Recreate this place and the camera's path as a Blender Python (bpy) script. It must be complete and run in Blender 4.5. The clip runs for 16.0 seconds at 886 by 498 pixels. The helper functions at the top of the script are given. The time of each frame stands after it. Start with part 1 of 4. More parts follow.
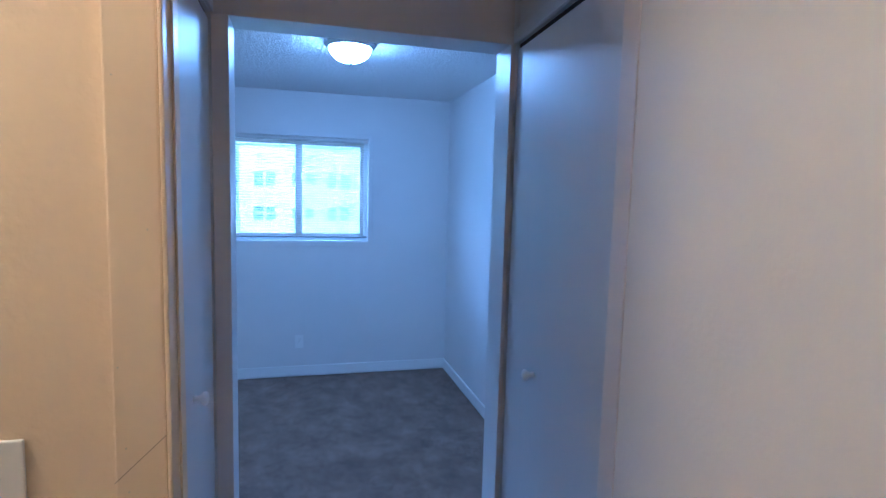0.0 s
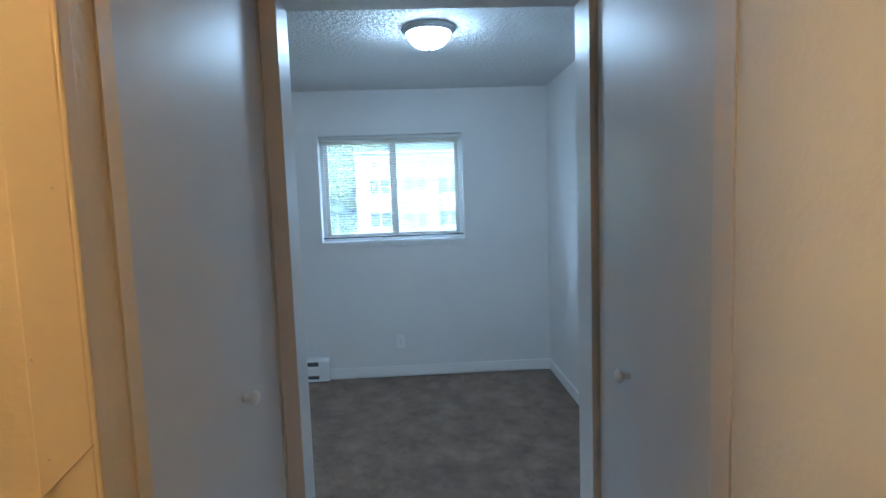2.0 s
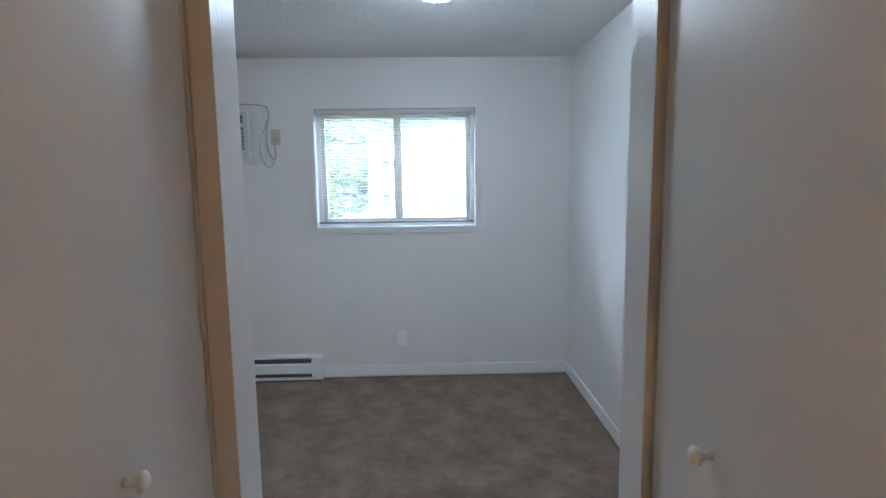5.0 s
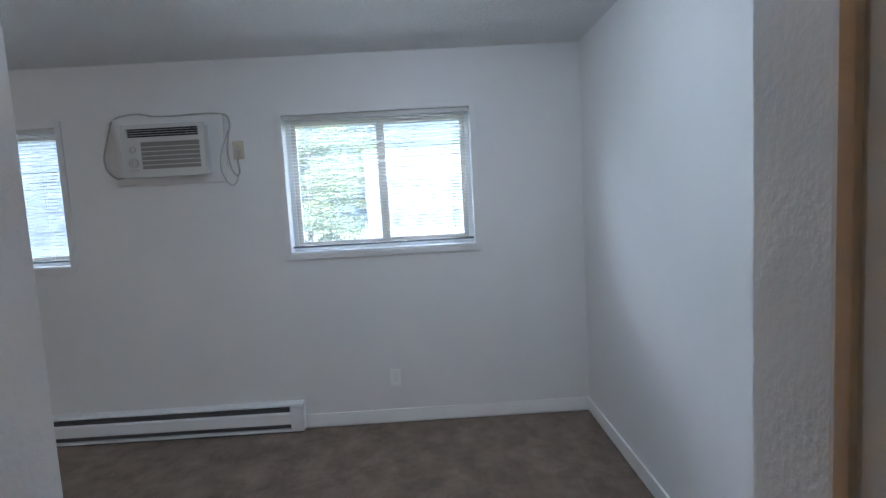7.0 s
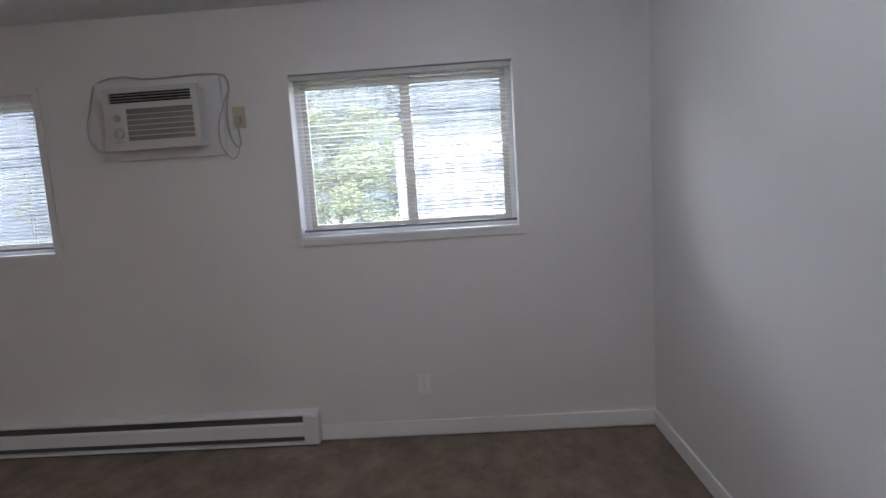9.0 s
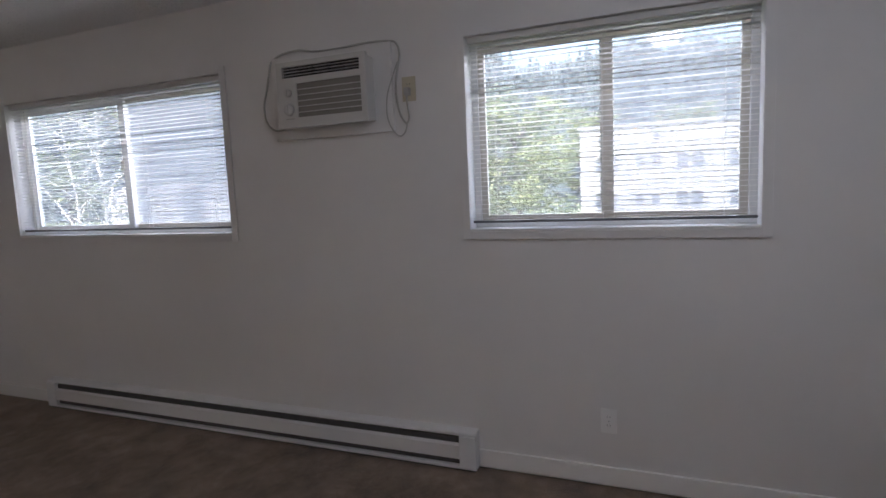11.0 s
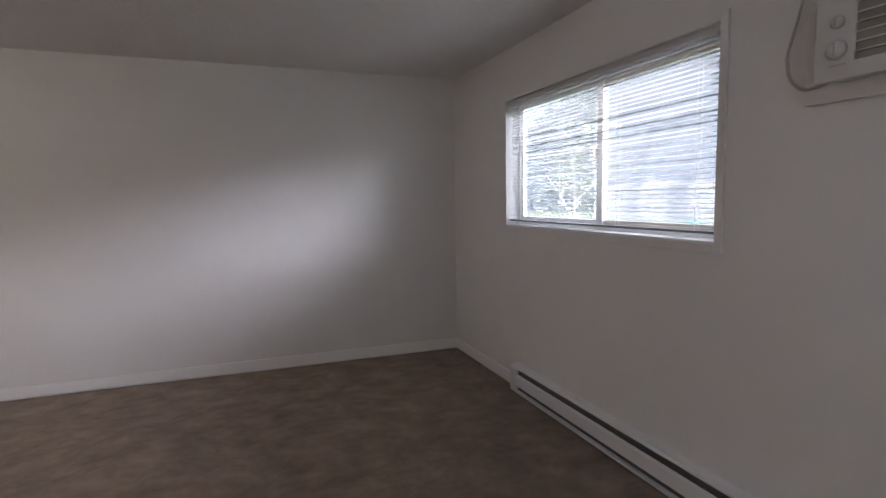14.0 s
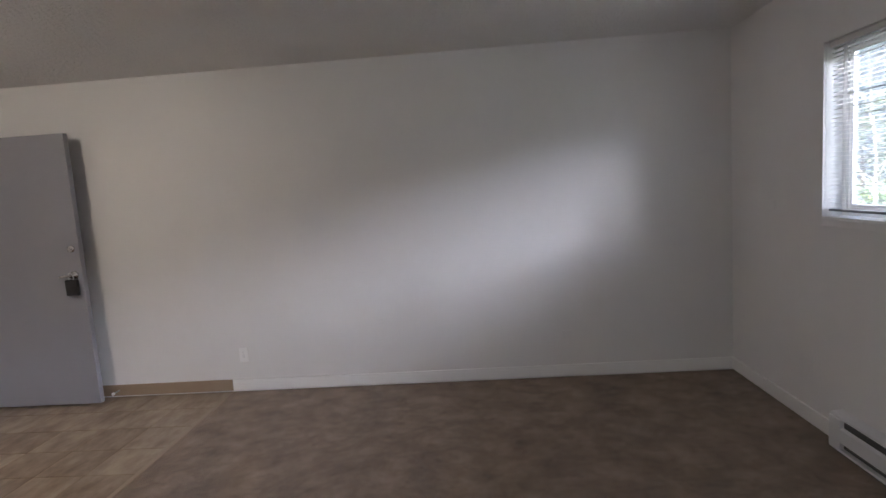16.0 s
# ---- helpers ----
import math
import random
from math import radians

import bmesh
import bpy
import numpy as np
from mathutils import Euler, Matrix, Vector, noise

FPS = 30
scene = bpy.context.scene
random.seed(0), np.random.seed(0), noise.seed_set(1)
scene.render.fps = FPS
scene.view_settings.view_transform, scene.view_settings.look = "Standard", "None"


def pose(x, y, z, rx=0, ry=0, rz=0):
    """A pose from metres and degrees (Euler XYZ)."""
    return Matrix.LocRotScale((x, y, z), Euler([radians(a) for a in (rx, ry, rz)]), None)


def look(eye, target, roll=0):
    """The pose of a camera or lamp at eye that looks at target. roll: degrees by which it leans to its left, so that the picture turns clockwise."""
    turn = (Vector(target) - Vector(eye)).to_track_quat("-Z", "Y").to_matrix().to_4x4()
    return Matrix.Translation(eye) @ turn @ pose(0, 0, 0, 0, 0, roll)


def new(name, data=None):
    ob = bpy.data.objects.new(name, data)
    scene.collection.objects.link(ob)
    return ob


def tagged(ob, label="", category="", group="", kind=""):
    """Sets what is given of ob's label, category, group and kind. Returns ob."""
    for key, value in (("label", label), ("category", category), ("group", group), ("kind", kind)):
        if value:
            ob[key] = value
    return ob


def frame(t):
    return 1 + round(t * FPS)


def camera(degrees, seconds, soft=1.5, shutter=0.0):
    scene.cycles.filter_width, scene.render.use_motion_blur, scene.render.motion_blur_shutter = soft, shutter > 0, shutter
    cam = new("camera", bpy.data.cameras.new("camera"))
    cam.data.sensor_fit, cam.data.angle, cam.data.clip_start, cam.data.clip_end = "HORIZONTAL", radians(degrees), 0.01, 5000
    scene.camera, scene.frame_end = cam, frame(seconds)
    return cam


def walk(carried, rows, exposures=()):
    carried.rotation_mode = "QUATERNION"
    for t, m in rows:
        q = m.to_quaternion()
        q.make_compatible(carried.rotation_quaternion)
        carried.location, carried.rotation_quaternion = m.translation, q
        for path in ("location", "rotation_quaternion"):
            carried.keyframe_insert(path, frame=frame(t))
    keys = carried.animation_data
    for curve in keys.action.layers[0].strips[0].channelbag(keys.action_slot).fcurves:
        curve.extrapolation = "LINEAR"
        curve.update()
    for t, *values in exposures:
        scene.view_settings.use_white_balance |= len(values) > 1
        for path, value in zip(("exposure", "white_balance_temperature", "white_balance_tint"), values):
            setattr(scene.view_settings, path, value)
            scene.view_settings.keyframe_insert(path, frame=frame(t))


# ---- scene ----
cam = camera(79.0, 16.0)
PATH = [
    (0, (-1.281, -4.735, 1.596), (-0.774, -2.81, 1.403), 1.5),
    (0.5, (-1.254, -4.726, 1.567), (-0.868, -2.772, 1.38), 0.9),
    (1, (-1.214, -4.708, 1.545), (-0.923, -2.737, 1.369), -0.1),
    (1.5, (-1.161, -4.654, 1.528), (-0.975, -2.67, 1.353), -1.2),
    (2, (-1.119, -4.569, 1.528), (-1.029, -2.58, 1.341), -2.0),
    (2.5, (-1.086, -4.493, 1.531), (-1.098, -2.504, 1.321), -1.9),
    (3, (-1.063, -4.447, 1.529), (-1.159, -2.463, 1.298), -1.6),
    (3.5, (-1.054, -4.399, 1.53), (-1.167, -2.416, 1.291), -1.3),
    (4, (-1.067, -4.32, 1.513), (-1.127, -2.336, 1.268), -1.0),
    (6.3, (-1.051, -3.736, 1.557), (-0.957, -1.754, 1.304), -1.4),
    (6.5, (-1.020, -3.668, 1.543), (-0.941, -1.683, 1.307), -2.0),
    (7, (-1.007, -3.523, 1.498), (-0.968, -1.532, 1.307), -3.2),
    (7.5, (-1.006, -3.382, 1.476), (-1.014, -1.390, 1.29), -3.7),
    (8, (-1.034, -3.214, 1.448), (-1.065, -1.224, 1.251), -3.5),
    (8.2, (-1.038, -3.171, 1.44), (-1.078, -1.181, 1.239), -3.5),
    (10.3, (-1.011, -2.566, 1.431), (-1.413, -0.627, 1.149), -3.8),
    (10.5, (-1.024, -2.518, 1.421), (-1.524, -0.601, 1.152), -3.6),
    (11, (-1.133, -2.429, 1.386), (-1.851, -0.575, 1.165), -2.5),
    (11.5, (-1.218, -2.306, 1.383), (-2.178, -0.563, 1.19), -1.7),
    (12, (-1.294, -2.189, 1.373), (-2.471, -0.583, 1.189), -0.8),
    (12.5, (-1.374, -2.067, 1.357), (-2.755, -0.633, 1.168), -0.2),
    (13, (-1.462, -1.952, 1.359), (-3.042, -0.739, 1.175), -0.3),
    (13.5, (-1.558, -1.875, 1.385), (-3.304, -0.917, 1.202), -0.6),
    (14, (-1.671, -1.843, 1.379), (-3.534, -1.14, 1.195), -0.8),
    (14.5, (-1.87, -1.836, 1.394), (-3.792, -1.316, 1.205), -1.6),
    (15, (-2.011, -1.857, 1.448), (-3.97, -1.514, 1.241), -2.1),
    (15.5, (-2.14, -1.849, 1.457), (-4.123, -1.699, 1.245), -2.9),
    (16, (-2.256, -1.834, 1.468), (-4.239, -1.961, 1.246), -3.9),
]
# seconds, stops, white balance
EXPO = [
    (0.0, 4.59, 3440, 8), (0.5, 4.50, 3800, 8), (1.0, 4.43, 4120, 9), (1.5, 4.50, 4260, 3), (2.0, 4.55, 4480, -3), (2.5, 4.55, 4730, -5), (3.5, 4.76, 4960, 2), (4.2, 4.82, 5100, 4),
    (6.3, 4.78, 5230, 5), (7.0, 4.59, 5220, 7), (8.2, 4.24, 5550, 12), (10.3, 4.13, 6250, 19), (11.0, 3.91, 6000, 18), (12.5, 3.99, 6050, 18), (13.2, 4.12, 6150, 19), (14.0, 4.25, 6120, 18), (15.0, 4.29, 6050, 16), (16.0, 4.41, 5950, 15),
]
walk(cam, [(t, look(eye, target, roll)) for t, eye, target, roll in PATH], EXPO)

# ---------------------------------------------------------------- light
world = bpy.data.worlds.new("world")
scene.world = world
world.use_nodes = True
wn = world.node_tree
sky = wn.nodes.new("ShaderNodeTexSky")
sky.sky_type = "NISHITA"
sky.sun_disc = False
sky.sun_elevation = radians(48)
sky.sun_rotation = radians(205)
sky.air_density = 1.3
sky.dust_density = 7.0
sky.ozone_density = 1.0
wn.nodes["Background"].inputs["Strength"].default_value = 0.066
wn.links.new(sky.outputs[0], wn.nodes["Background"].inputs["Color"])
sun_data = bpy.data.lights.new("sun", "SUN")
sun_data.energy = 0.5
sun_data.angle = radians(40)
sun_data.color = (1.0, 0.96, 0.9)
sun = new("sun", sun_data)
sun.matrix_world = look((0, 0, 30), (-12.0, 22.0, 0))


def sky_light(x0, x1, y, z0, z1, watts):
    """The bright band of sky above the wooded ridge."""
    d = bpy.data.lights.new("sky_light", "AREA")
    d.shape, d.size, d.size_y = "RECTANGLE", x1 - x0, z1 - z0
    d.energy = watts
    d.color = (0.955, 0.955, 1.0)
    o = new("sky_light", d)
    o.matrix_world = look(((x0 + x1) / 2, y, (z0 + z1) / 2), ((x0 + x1) / 2, 0.0, (z0 + z1) / 2))


sky_light(-640.0, 600.0, 312.0, 55.0, 225.0, 0.98e6)
LAMP_GLOW = 2.8
HALL_GLOW = 4.6
KITCHEN_GLOW = 5.2

# ---------------------------------------------------------------- materials


def mat_base(name, rough=0.5, metal=0.0):
    m = bpy.data.materials.new(name)
    m.use_nodes = True
    b = m.node_tree.nodes["Principled BSDF"]
    b.inputs["Roughness"].default_value = rough
    b.inputs["Metallic"].default_value = metal
    return m, m.node_tree, b


def noise_node(nt, scale, detail=4.0, rough=0.55, stretch=None):
    co = nt.nodes.new("ShaderNodeTexCoord")
    n = nt.nodes.new("ShaderNodeTexNoise")
    n.inputs["Scale"].default_value = scale
    n.inputs["Detail"].default_value = detail
    n.inputs["Roughness"].default_value = rough
    if stretch:
        mp = nt.nodes.new("ShaderNodeMapping")
        mp.inputs["Scale"].default_value = stretch
        nt.links.new(co.outputs["Object"], mp.inputs["Vector"])
        nt.links.new(mp.outputs["Vector"], n.inputs["Vector"])
    else:
        nt.links.new(co.outputs["Object"], n.inputs["Vector"])
    return n


def ramp(nt, source, stops):
    r = nt.nodes.new("ShaderNodeValToRGB")
    els = r.color_ramp.elements
    els[0].position, els[0].color = stops[0][0], (*stops[0][1], 1)
    els[1].position, els[1].color = stops[-1][0], (*stops[-1][1], 1)
    for p, c in stops[1:-1]:
        e = els.new(p)
        e.color = (*c, 1)
    nt.links.new(source, r.inputs["Fac"])
    return r


def bump(nt, bsdf, source, strength, distance):
    b = nt.nodes.new("ShaderNodeBump")
    b.inputs["Strength"].default_value = strength
    b.inputs["Distance"].default_value = distance
    nt.links.new(source, b.inputs["Height"])
    nt.links.new(b.outputs["Normal"], bsdf.inputs["Normal"])
    return b


def mixed(nt, a, b, fac=0.5, mode="MULTIPLY"):
    m = nt.nodes.new("ShaderNodeMix")
    m.data_type = "RGBA"
    m.blend_type = mode
    m.inputs["Factor"].default_value = fac
    nt.links.new(a, m.inputs["A"])
    nt.links.new(b, m.inputs["B"])
    return m.outputs["Result"]


def painted(name, colour, rough=0.45, peel=90.0, relief=0.25, depth=0.002, stain=0.05, spec=0.5):
    """Rolled paint: a faint stain at metre scale and an orange-peel relief."""
    m, nt, b = mat_base(name, rough)
    b.inputs["Specular IOR Level"].default_value = spec
    big = noise_node(nt, 1.3, 5.0, 0.6)
    lo = tuple(c * (1 - stain) for c in colour)
    r = ramp(nt, big.outputs["Fac"], [(0.3, lo), (0.7, colour)])
    nt.links.new(r.outputs["Color"], b.inputs["Base Color"])
    fine = noise_node(nt, peel, 3.0, 0.5)
    bump(nt, b, fine.outputs["Fac"], relief, depth)
    rr = nt.nodes.new("ShaderNodeMapRange")
    rr.inputs["To Min"].default_value = rough - 0.06
    rr.inputs["To Max"].default_value = rough + 0.08
    mid = noise_node(nt, 6.0, 4.0)
    nt.links.new(mid.outputs["Fac"], rr.inputs["Value"])
    nt.links.new(rr.outputs["Result"], b.inputs["Roughness"])
    return m


WALL = painted("wall_paint", (0.82, 0.81, 0.80), 0.42, 110, 0.30, 0.0015)
JAMB = painted("textured_gloss_paint", (0.78, 0.77, 0.755), 0.36, 80, 0.5, 0.0025, 0.03)
TRIM = painted("trim_paint", (0.92, 0.915, 0.905), 0.35, 40, 0.06, 0.001, 0.03)
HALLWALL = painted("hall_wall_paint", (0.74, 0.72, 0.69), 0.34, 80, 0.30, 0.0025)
# The golden base colour puts the hall lamp's warm light into wall and trim.
NOOKWALL = painted("warm_tinted_wall_paint", (0.78, 0.63, 0.38), 0.38, 80, 0.4, 0.003)
NOOKTRIM = painted("warm_tinted_trim_paint", (0.78, 0.63, 0.38), 0.34, 60, 0.10, 0.001)


def door_paint():
    """Brushed semi-gloss enamel on a slightly wavy slab, the brush marks upright."""
    m, nt, b = mat_base("closet_door_paint", 0.40)
    tan = nt.nodes.new("ShaderNodeTangent")
    tan.direction_type, tan.axis = "RADIAL", "Z"
    nt.links.new(tan.outputs["Tangent"], b.inputs["Tangent"])
    b.inputs["Specular IOR Level"].default_value = 0.22
    b.inputs["Anisotropic"].default_value = 0.4
    b.inputs["Anisotropic Rotation"].default_value = 0.25
    big = noise_node(nt, 1.1, 5.0, 0.6)
    r = ramp(nt, big.outputs["Fac"], [(0.3, (0.675, 0.665, 0.65)), (0.7, (0.715, 0.705, 0.69))])
    nt.links.new(r.outputs["Color"], b.inputs["Base Color"])
    wave = noise_node(nt, 5.0, 2.0, 0.4, (1.6, 1.6, 0.04))
    w = bump(nt, b, wave.outputs["Fac"], 0.35, 0.006)
    fine = noise_node(nt, 160.0, 3.0, 0.6, (1.0, 1.0, 0.25))
    f = bump(nt, b, fine.outputs["Fac"], 0.10, 0.0008)
    nt.links.new(w.outputs["Normal"], f.inputs["Normal"])
    return m


CLOSET = door_paint()
CASING = painted("casing_paint", (0.74, 0.675, 0.62), 0.34, 60, 0.08, 0.001, 0.05)
SWITCH = painted("switch_plastic", (0.72, 0.69, 0.62), 0.3, 300, 0.02, 0.0005, 0.02)
PLASTIC = painted("white_plastic", (0.90, 0.895, 0.885), 0.38, 300, 0.03, 0.0005, 0.03)
ACWHITE = painted("aged_white_plastic", (0.66, 0.65, 0.63), 0.42, 300, 0.03, 0.0005, 0.06)
ALMOND = painted("almond_plastic", (0.60, 0.55, 0.42), 0.35, 300, 0.03, 0.0005, 0.05)
ENAMEL = painted("heater_enamel", (0.84, 0.845, 0.86), 0.32, 30, 0.03, 0.001, 0.05)
VINYLFRAME = painted("vinyl_frame", (0.78, 0.78, 0.77), 0.35, 200, 0.02, 0.0005, 0.03)
ALUM = painted("tan_frame", (0.60, 0.57, 0.50), 0.4, 200, 0.02, 0.0005, 0.03)
DOORGREY = painted("grey_door_paint", (0.31, 0.31, 0.345), 0.4, 50, 0.08, 0.001, 0.08)
COVE = painted("tan_vinyl_base", (0.36, 0.27, 0.19), 0.4, 60, 0.05, 0.001, 0.1)
GRILLE = painted("grey_grille", (0.27, 0.255, 0.23), 0.5, 200, 0.05, 0.0005, 0.05)
# Near-black paint for the shade inside recesses.
DARK = painted("recess_shade", (0.015, 0.015, 0.016), 0.6, 50, 0.1, 0.001, 0.1)
FIN = painted("heater_fins_and_gap_shade", (0.10, 0.10, 0.105), 0.45, 60, 0.1, 0.001, 0.2)
CABLE = painted("cord_sheath", (0.50, 0.49, 0.47), 0.45, 200, 0.02, 0.0005, 0.05)
# Near-black colour carries the shade on the backlit bottom rail.
RAIL = painted("blind_rail_shade", (0.10, 0.105, 0.11), 0.4, 200, 0.02, 0.0005, 0.05)
BLACK = painted("black_plastic", (0.02, 0.02, 0.022), 0.4, 200, 0.05, 0.0005, 0.1)
BIRCHBARK = painted("pale_bark", (0.55, 0.53, 0.50), 0.8, 20, 0.4, 0.01, 0.3)
BARK = painted("brown_bark", (0.10, 0.075, 0.055), 0.85, 20, 0.5, 0.02, 0.3)
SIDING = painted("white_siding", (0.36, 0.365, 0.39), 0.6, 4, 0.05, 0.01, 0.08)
ROOFGREY = painted("grey_shingle", (0.16, 0.155, 0.15), 0.8, 12, 0.3, 0.01, 0.2)
DIMPANE = painted("far_window_pane", (0.11, 0.13, 0.17), 0.12, 3, 0.02, 0.001, 0.2)
CHROME, _nt, _b = mat_base("satin_chrome", 0.25, 1.0)
_b.inputs["Base Color"].default_value = (0.62, 0.61, 0.60, 1)
PEWTER, _nt, _b = mat_base("brushed_nickel", 0.35, 1.0)
_b.inputs["Base Color"].default_value = (0.50, 0.51, 0.52, 1)


def ceiling_mat():
    m, nt, b = mat_base("knockdown_ceiling", 0.7)
    n = noise_node(nt, 34.0, 5.0, 0.62)
    r = ramp(nt, n.outputs["Fac"], [(0.42, (0, 0, 0)), (0.60, (1, 1, 1))])
    bump(nt, b, r.outputs["Color"], 0.8, 0.008)
    big = noise_node(nt, 0.9)
    c = ramp(nt, big.outputs["Fac"], [(0.3, (0.86, 0.855, 0.845)), (0.7, (0.90, 0.895, 0.885))])
    nt.links.new(c.outputs["Color"], b.inputs["Base Color"])
    return m


def carpet_mat():
    m, nt, b = mat_base("cut_pile_carpet", 0.95)
    b.inputs["Specular IOR Level"].default_value = 0.1
    b.inputs["Sheen Weight"].default_value = 0.25
    nap = noise_node(nt, 5.5, 10.0, 0.74, (1.0, 0.8, 1.0))
    c1 = ramp(nt, nap.outputs["Fac"], [(0.34, (0.170, 0.120, 0.085)), (0.50, (0.295, 0.208, 0.145)), (0.66, (0.440, 0.318, 0.228))])
    tuft = noise_node(nt, 260.0, 2.0, 0.7)
    c2 = ramp(nt, tuft.outputs["Fac"], [(0.3, (0.45, 0.45, 0.45)), (0.7, (1.2, 1.2, 1.2))])
    nt.links.new(mixed(nt, c1.outputs["Color"], c2.outputs["Color"], 0.8), b.inputs["Base Color"])
    mid = noise_node(nt, 90.0, 4.0, 0.75)
    bump(nt, b, mid.outputs["Fac"], 0.9, 0.012)
    return m


def tile_mat():
    m, nt, b = mat_base("stone_look_vinyl", 0.38)
    info = nt.nodes.new("ShaderNodeObjectInfo")
    n = noise_node(nt, 5.0, 6.0, 0.6, (1.0, 2.0, 1.0))
    shift = nt.nodes.new("ShaderNodeMath")
    shift.operation = "MULTIPLY"
    shift.inputs[1].default_value = 90.0
    nt.links.new(info.outputs["Random"], shift.inputs[0])
    n.noise_dimensions = "4D"
    nt.links.new(shift.outputs[0], n.inputs["W"])
    add = nt.nodes.new("ShaderNodeMath")
    add.operation = "MULTIPLY_ADD"
    add.inputs[1].default_value = 0.16
    nt.links.new(info.outputs["Random"], add.inputs[0])
    nt.links.new(n.outputs["Fac"], add.inputs[2])
    c = ramp(nt, add.outputs[0], [(0.36, (0.15, 0.10, 0.065)), (0.56, (0.27, 0.20, 0.14)), (0.76, (0.40, 0.32, 0.235))])
    nt.links.new(c.outputs["Color"], b.inputs["Base Color"])
    f = noise_node(nt, 60.0)
    bump(nt, b, f.outputs["Fac"], 0.15, 0.001)
    return m


def glass_mat(name, tint, gloss):
    m = bpy.data.materials.new(name)
    m.use_nodes = True
    nt = m.node_tree
    nt.nodes.clear()
    out = nt.nodes.new("ShaderNodeOutputMaterial")
    tr = nt.nodes.new("ShaderNodeBsdfTransparent")
    tr.inputs["Color"].default_value = (*tint, 1)
    gl = nt.nodes.new("ShaderNodeBsdfGlossy")
    gl.inputs["Roughness"].default_value = 0.02
    mx = nt.nodes.new("ShaderNodeMixShader")
    mx.inputs["Fac"].default_value = gloss
    nt.links.new(tr.outputs[0], mx.inputs[1])
    nt.links.new(gl.outputs[0], mx.inputs[2])
    nt.links.new(mx.outputs[0], out.inputs["Surface"])
    return m


def screen_mat(name, cover, through_light=0.04):
    m = bpy.data.materials.new(name)
    m.use_nodes = True
    nt = m.node_tree
    nt.nodes.clear()
    out = nt.nodes.new("ShaderNodeOutputMaterial")
    tr = nt.nodes.new("ShaderNodeBsdfTransparent")
    df = nt.nodes.new("ShaderNodeBsdfDiffuse")
    df.inputs["Color"].default_value = (0.58, 0.59, 0.63, 1)
    mx = nt.nodes.new("ShaderNodeMixShader")
    mx.inputs["Fac"].default_value = cover
    tl = nt.nodes.new("ShaderNodeBsdfTranslucent")
    tl.inputs["Color"].default_value = (0.60, 0.60, 0.63, 1)
    veil = nt.nodes.new("ShaderNodeMixShader")
    veil.inputs["Fac"].default_value = through_light
    nt.links.new(df.outputs[0], veil.inputs[1])
    nt.links.new(tl.outputs[0], veil.inputs[2])
    nt.links.new(tr.outputs[0], mx.inputs[1])
    nt.links.new(veil.outputs[0], mx.inputs[2])
    nt.links.new(mx.outputs[0], out.inputs["Surface"])
    return m


def slat_mat():
    m = bpy.data.materials.new("translucent_slat")
    m.use_nodes = True
    nt = m.node_tree
    b = nt.nodes["Principled BSDF"]
    b.inputs["Base Color"].default_value = (0.88, 0.88, 0.86, 1)
    b.inputs["Roughness"].default_value = 0.35
    tl = nt.nodes.new("ShaderNodeBsdfTranslucent")
    tl.inputs["Color"].default_value = (0.94, 0.92, 0.88, 1)
    mx = nt.nodes.new("ShaderNodeMixShader")
    mx.inputs["Fac"].default_value = 0.45
    out = nt.nodes["Material Output"]
    nt.links.new(b.outputs[0], mx.inputs[1])
    nt.links.new(tl.outputs[0], mx.inputs[2])
    nt.links.new(mx.outputs[0], out.inputs["Surface"])
    return m


def glow_mat(name, colour, strength):
    m, nt, b = mat_base(name, 0.3)
    b.inputs["Base Color"].default_value = (0.8, 0.8, 0.8, 1)
    n = noise_node(nt, 9.0, 4.0)
    lo = tuple(c * 0.8 for c in colour)
    r = ramp(nt, n.outputs["Fac"], [(0.35, lo), (0.65, colour)])
    nt.links.new(r.outputs["Color"], b.inputs["Emission Color"])
    b.inputs["Emission Strength"].default_value = strength
    return m


def leaf_mat(name, dark, light):
    m, nt, b = mat_base(name, 0.6)
    g = nt.nodes.new("ShaderNodeNewGeometry")
    r = ramp(nt, g.outputs["Random Per Island"], [(0.0, dark), (1.0, light)])
    nt.links.new(r.outputs["Color"], b.inputs["Base Color"])
    return m


def ground_mat():
    m, nt, b = mat_base("rough_grass", 0.95)
    n = noise_node(nt, 0.35, 8.0, 0.65)
    r = ramp(nt, n.outputs["Fac"], [(0.35, (0.06, 0.08, 0.035)), (0.55, (0.11, 0.13, 0.06)), (0.7, (0.18, 0.18, 0.11))])
    nt.links.new(r.outputs["Color"], b.inputs["Base Color"])
    return m


CEIL, CARPET, TILE = ceiling_mat(), carpet_mat(), tile_mat()
GLASS = glass_mat("window_glass", (0.93, 0.96, 0.97), 0.05)
SCREEN, SLAT = screen_mat("insect_screen", 0.36, 0.10), slat_mat()
HEADRAIL = painted("headrail_enamel", (0.66, 0.65, 0.63), 0.4, 200, 0.02, 0.0005, 0.03)
# Denser screen and pale films lay a painted haze over the view.
HAZY_SCREEN = screen_mat("hazy_insect_screen", 0.52, 0.06)
HAZE_FILM = screen_mat("glass_haze_film", 0.30, 0.05)
THIN_HAZE_FILM = screen_mat("thin_glass_haze_film", 0.16, 0.09)
GLOW = glow_mat("lit_alabaster_glass", (0.93, 0.97, 1.0), LAMP_GLOW)
WARMGLOW = glow_mat("warm_alabaster_glass", (1.0, 0.53, 0.18), HALL_GLOW)
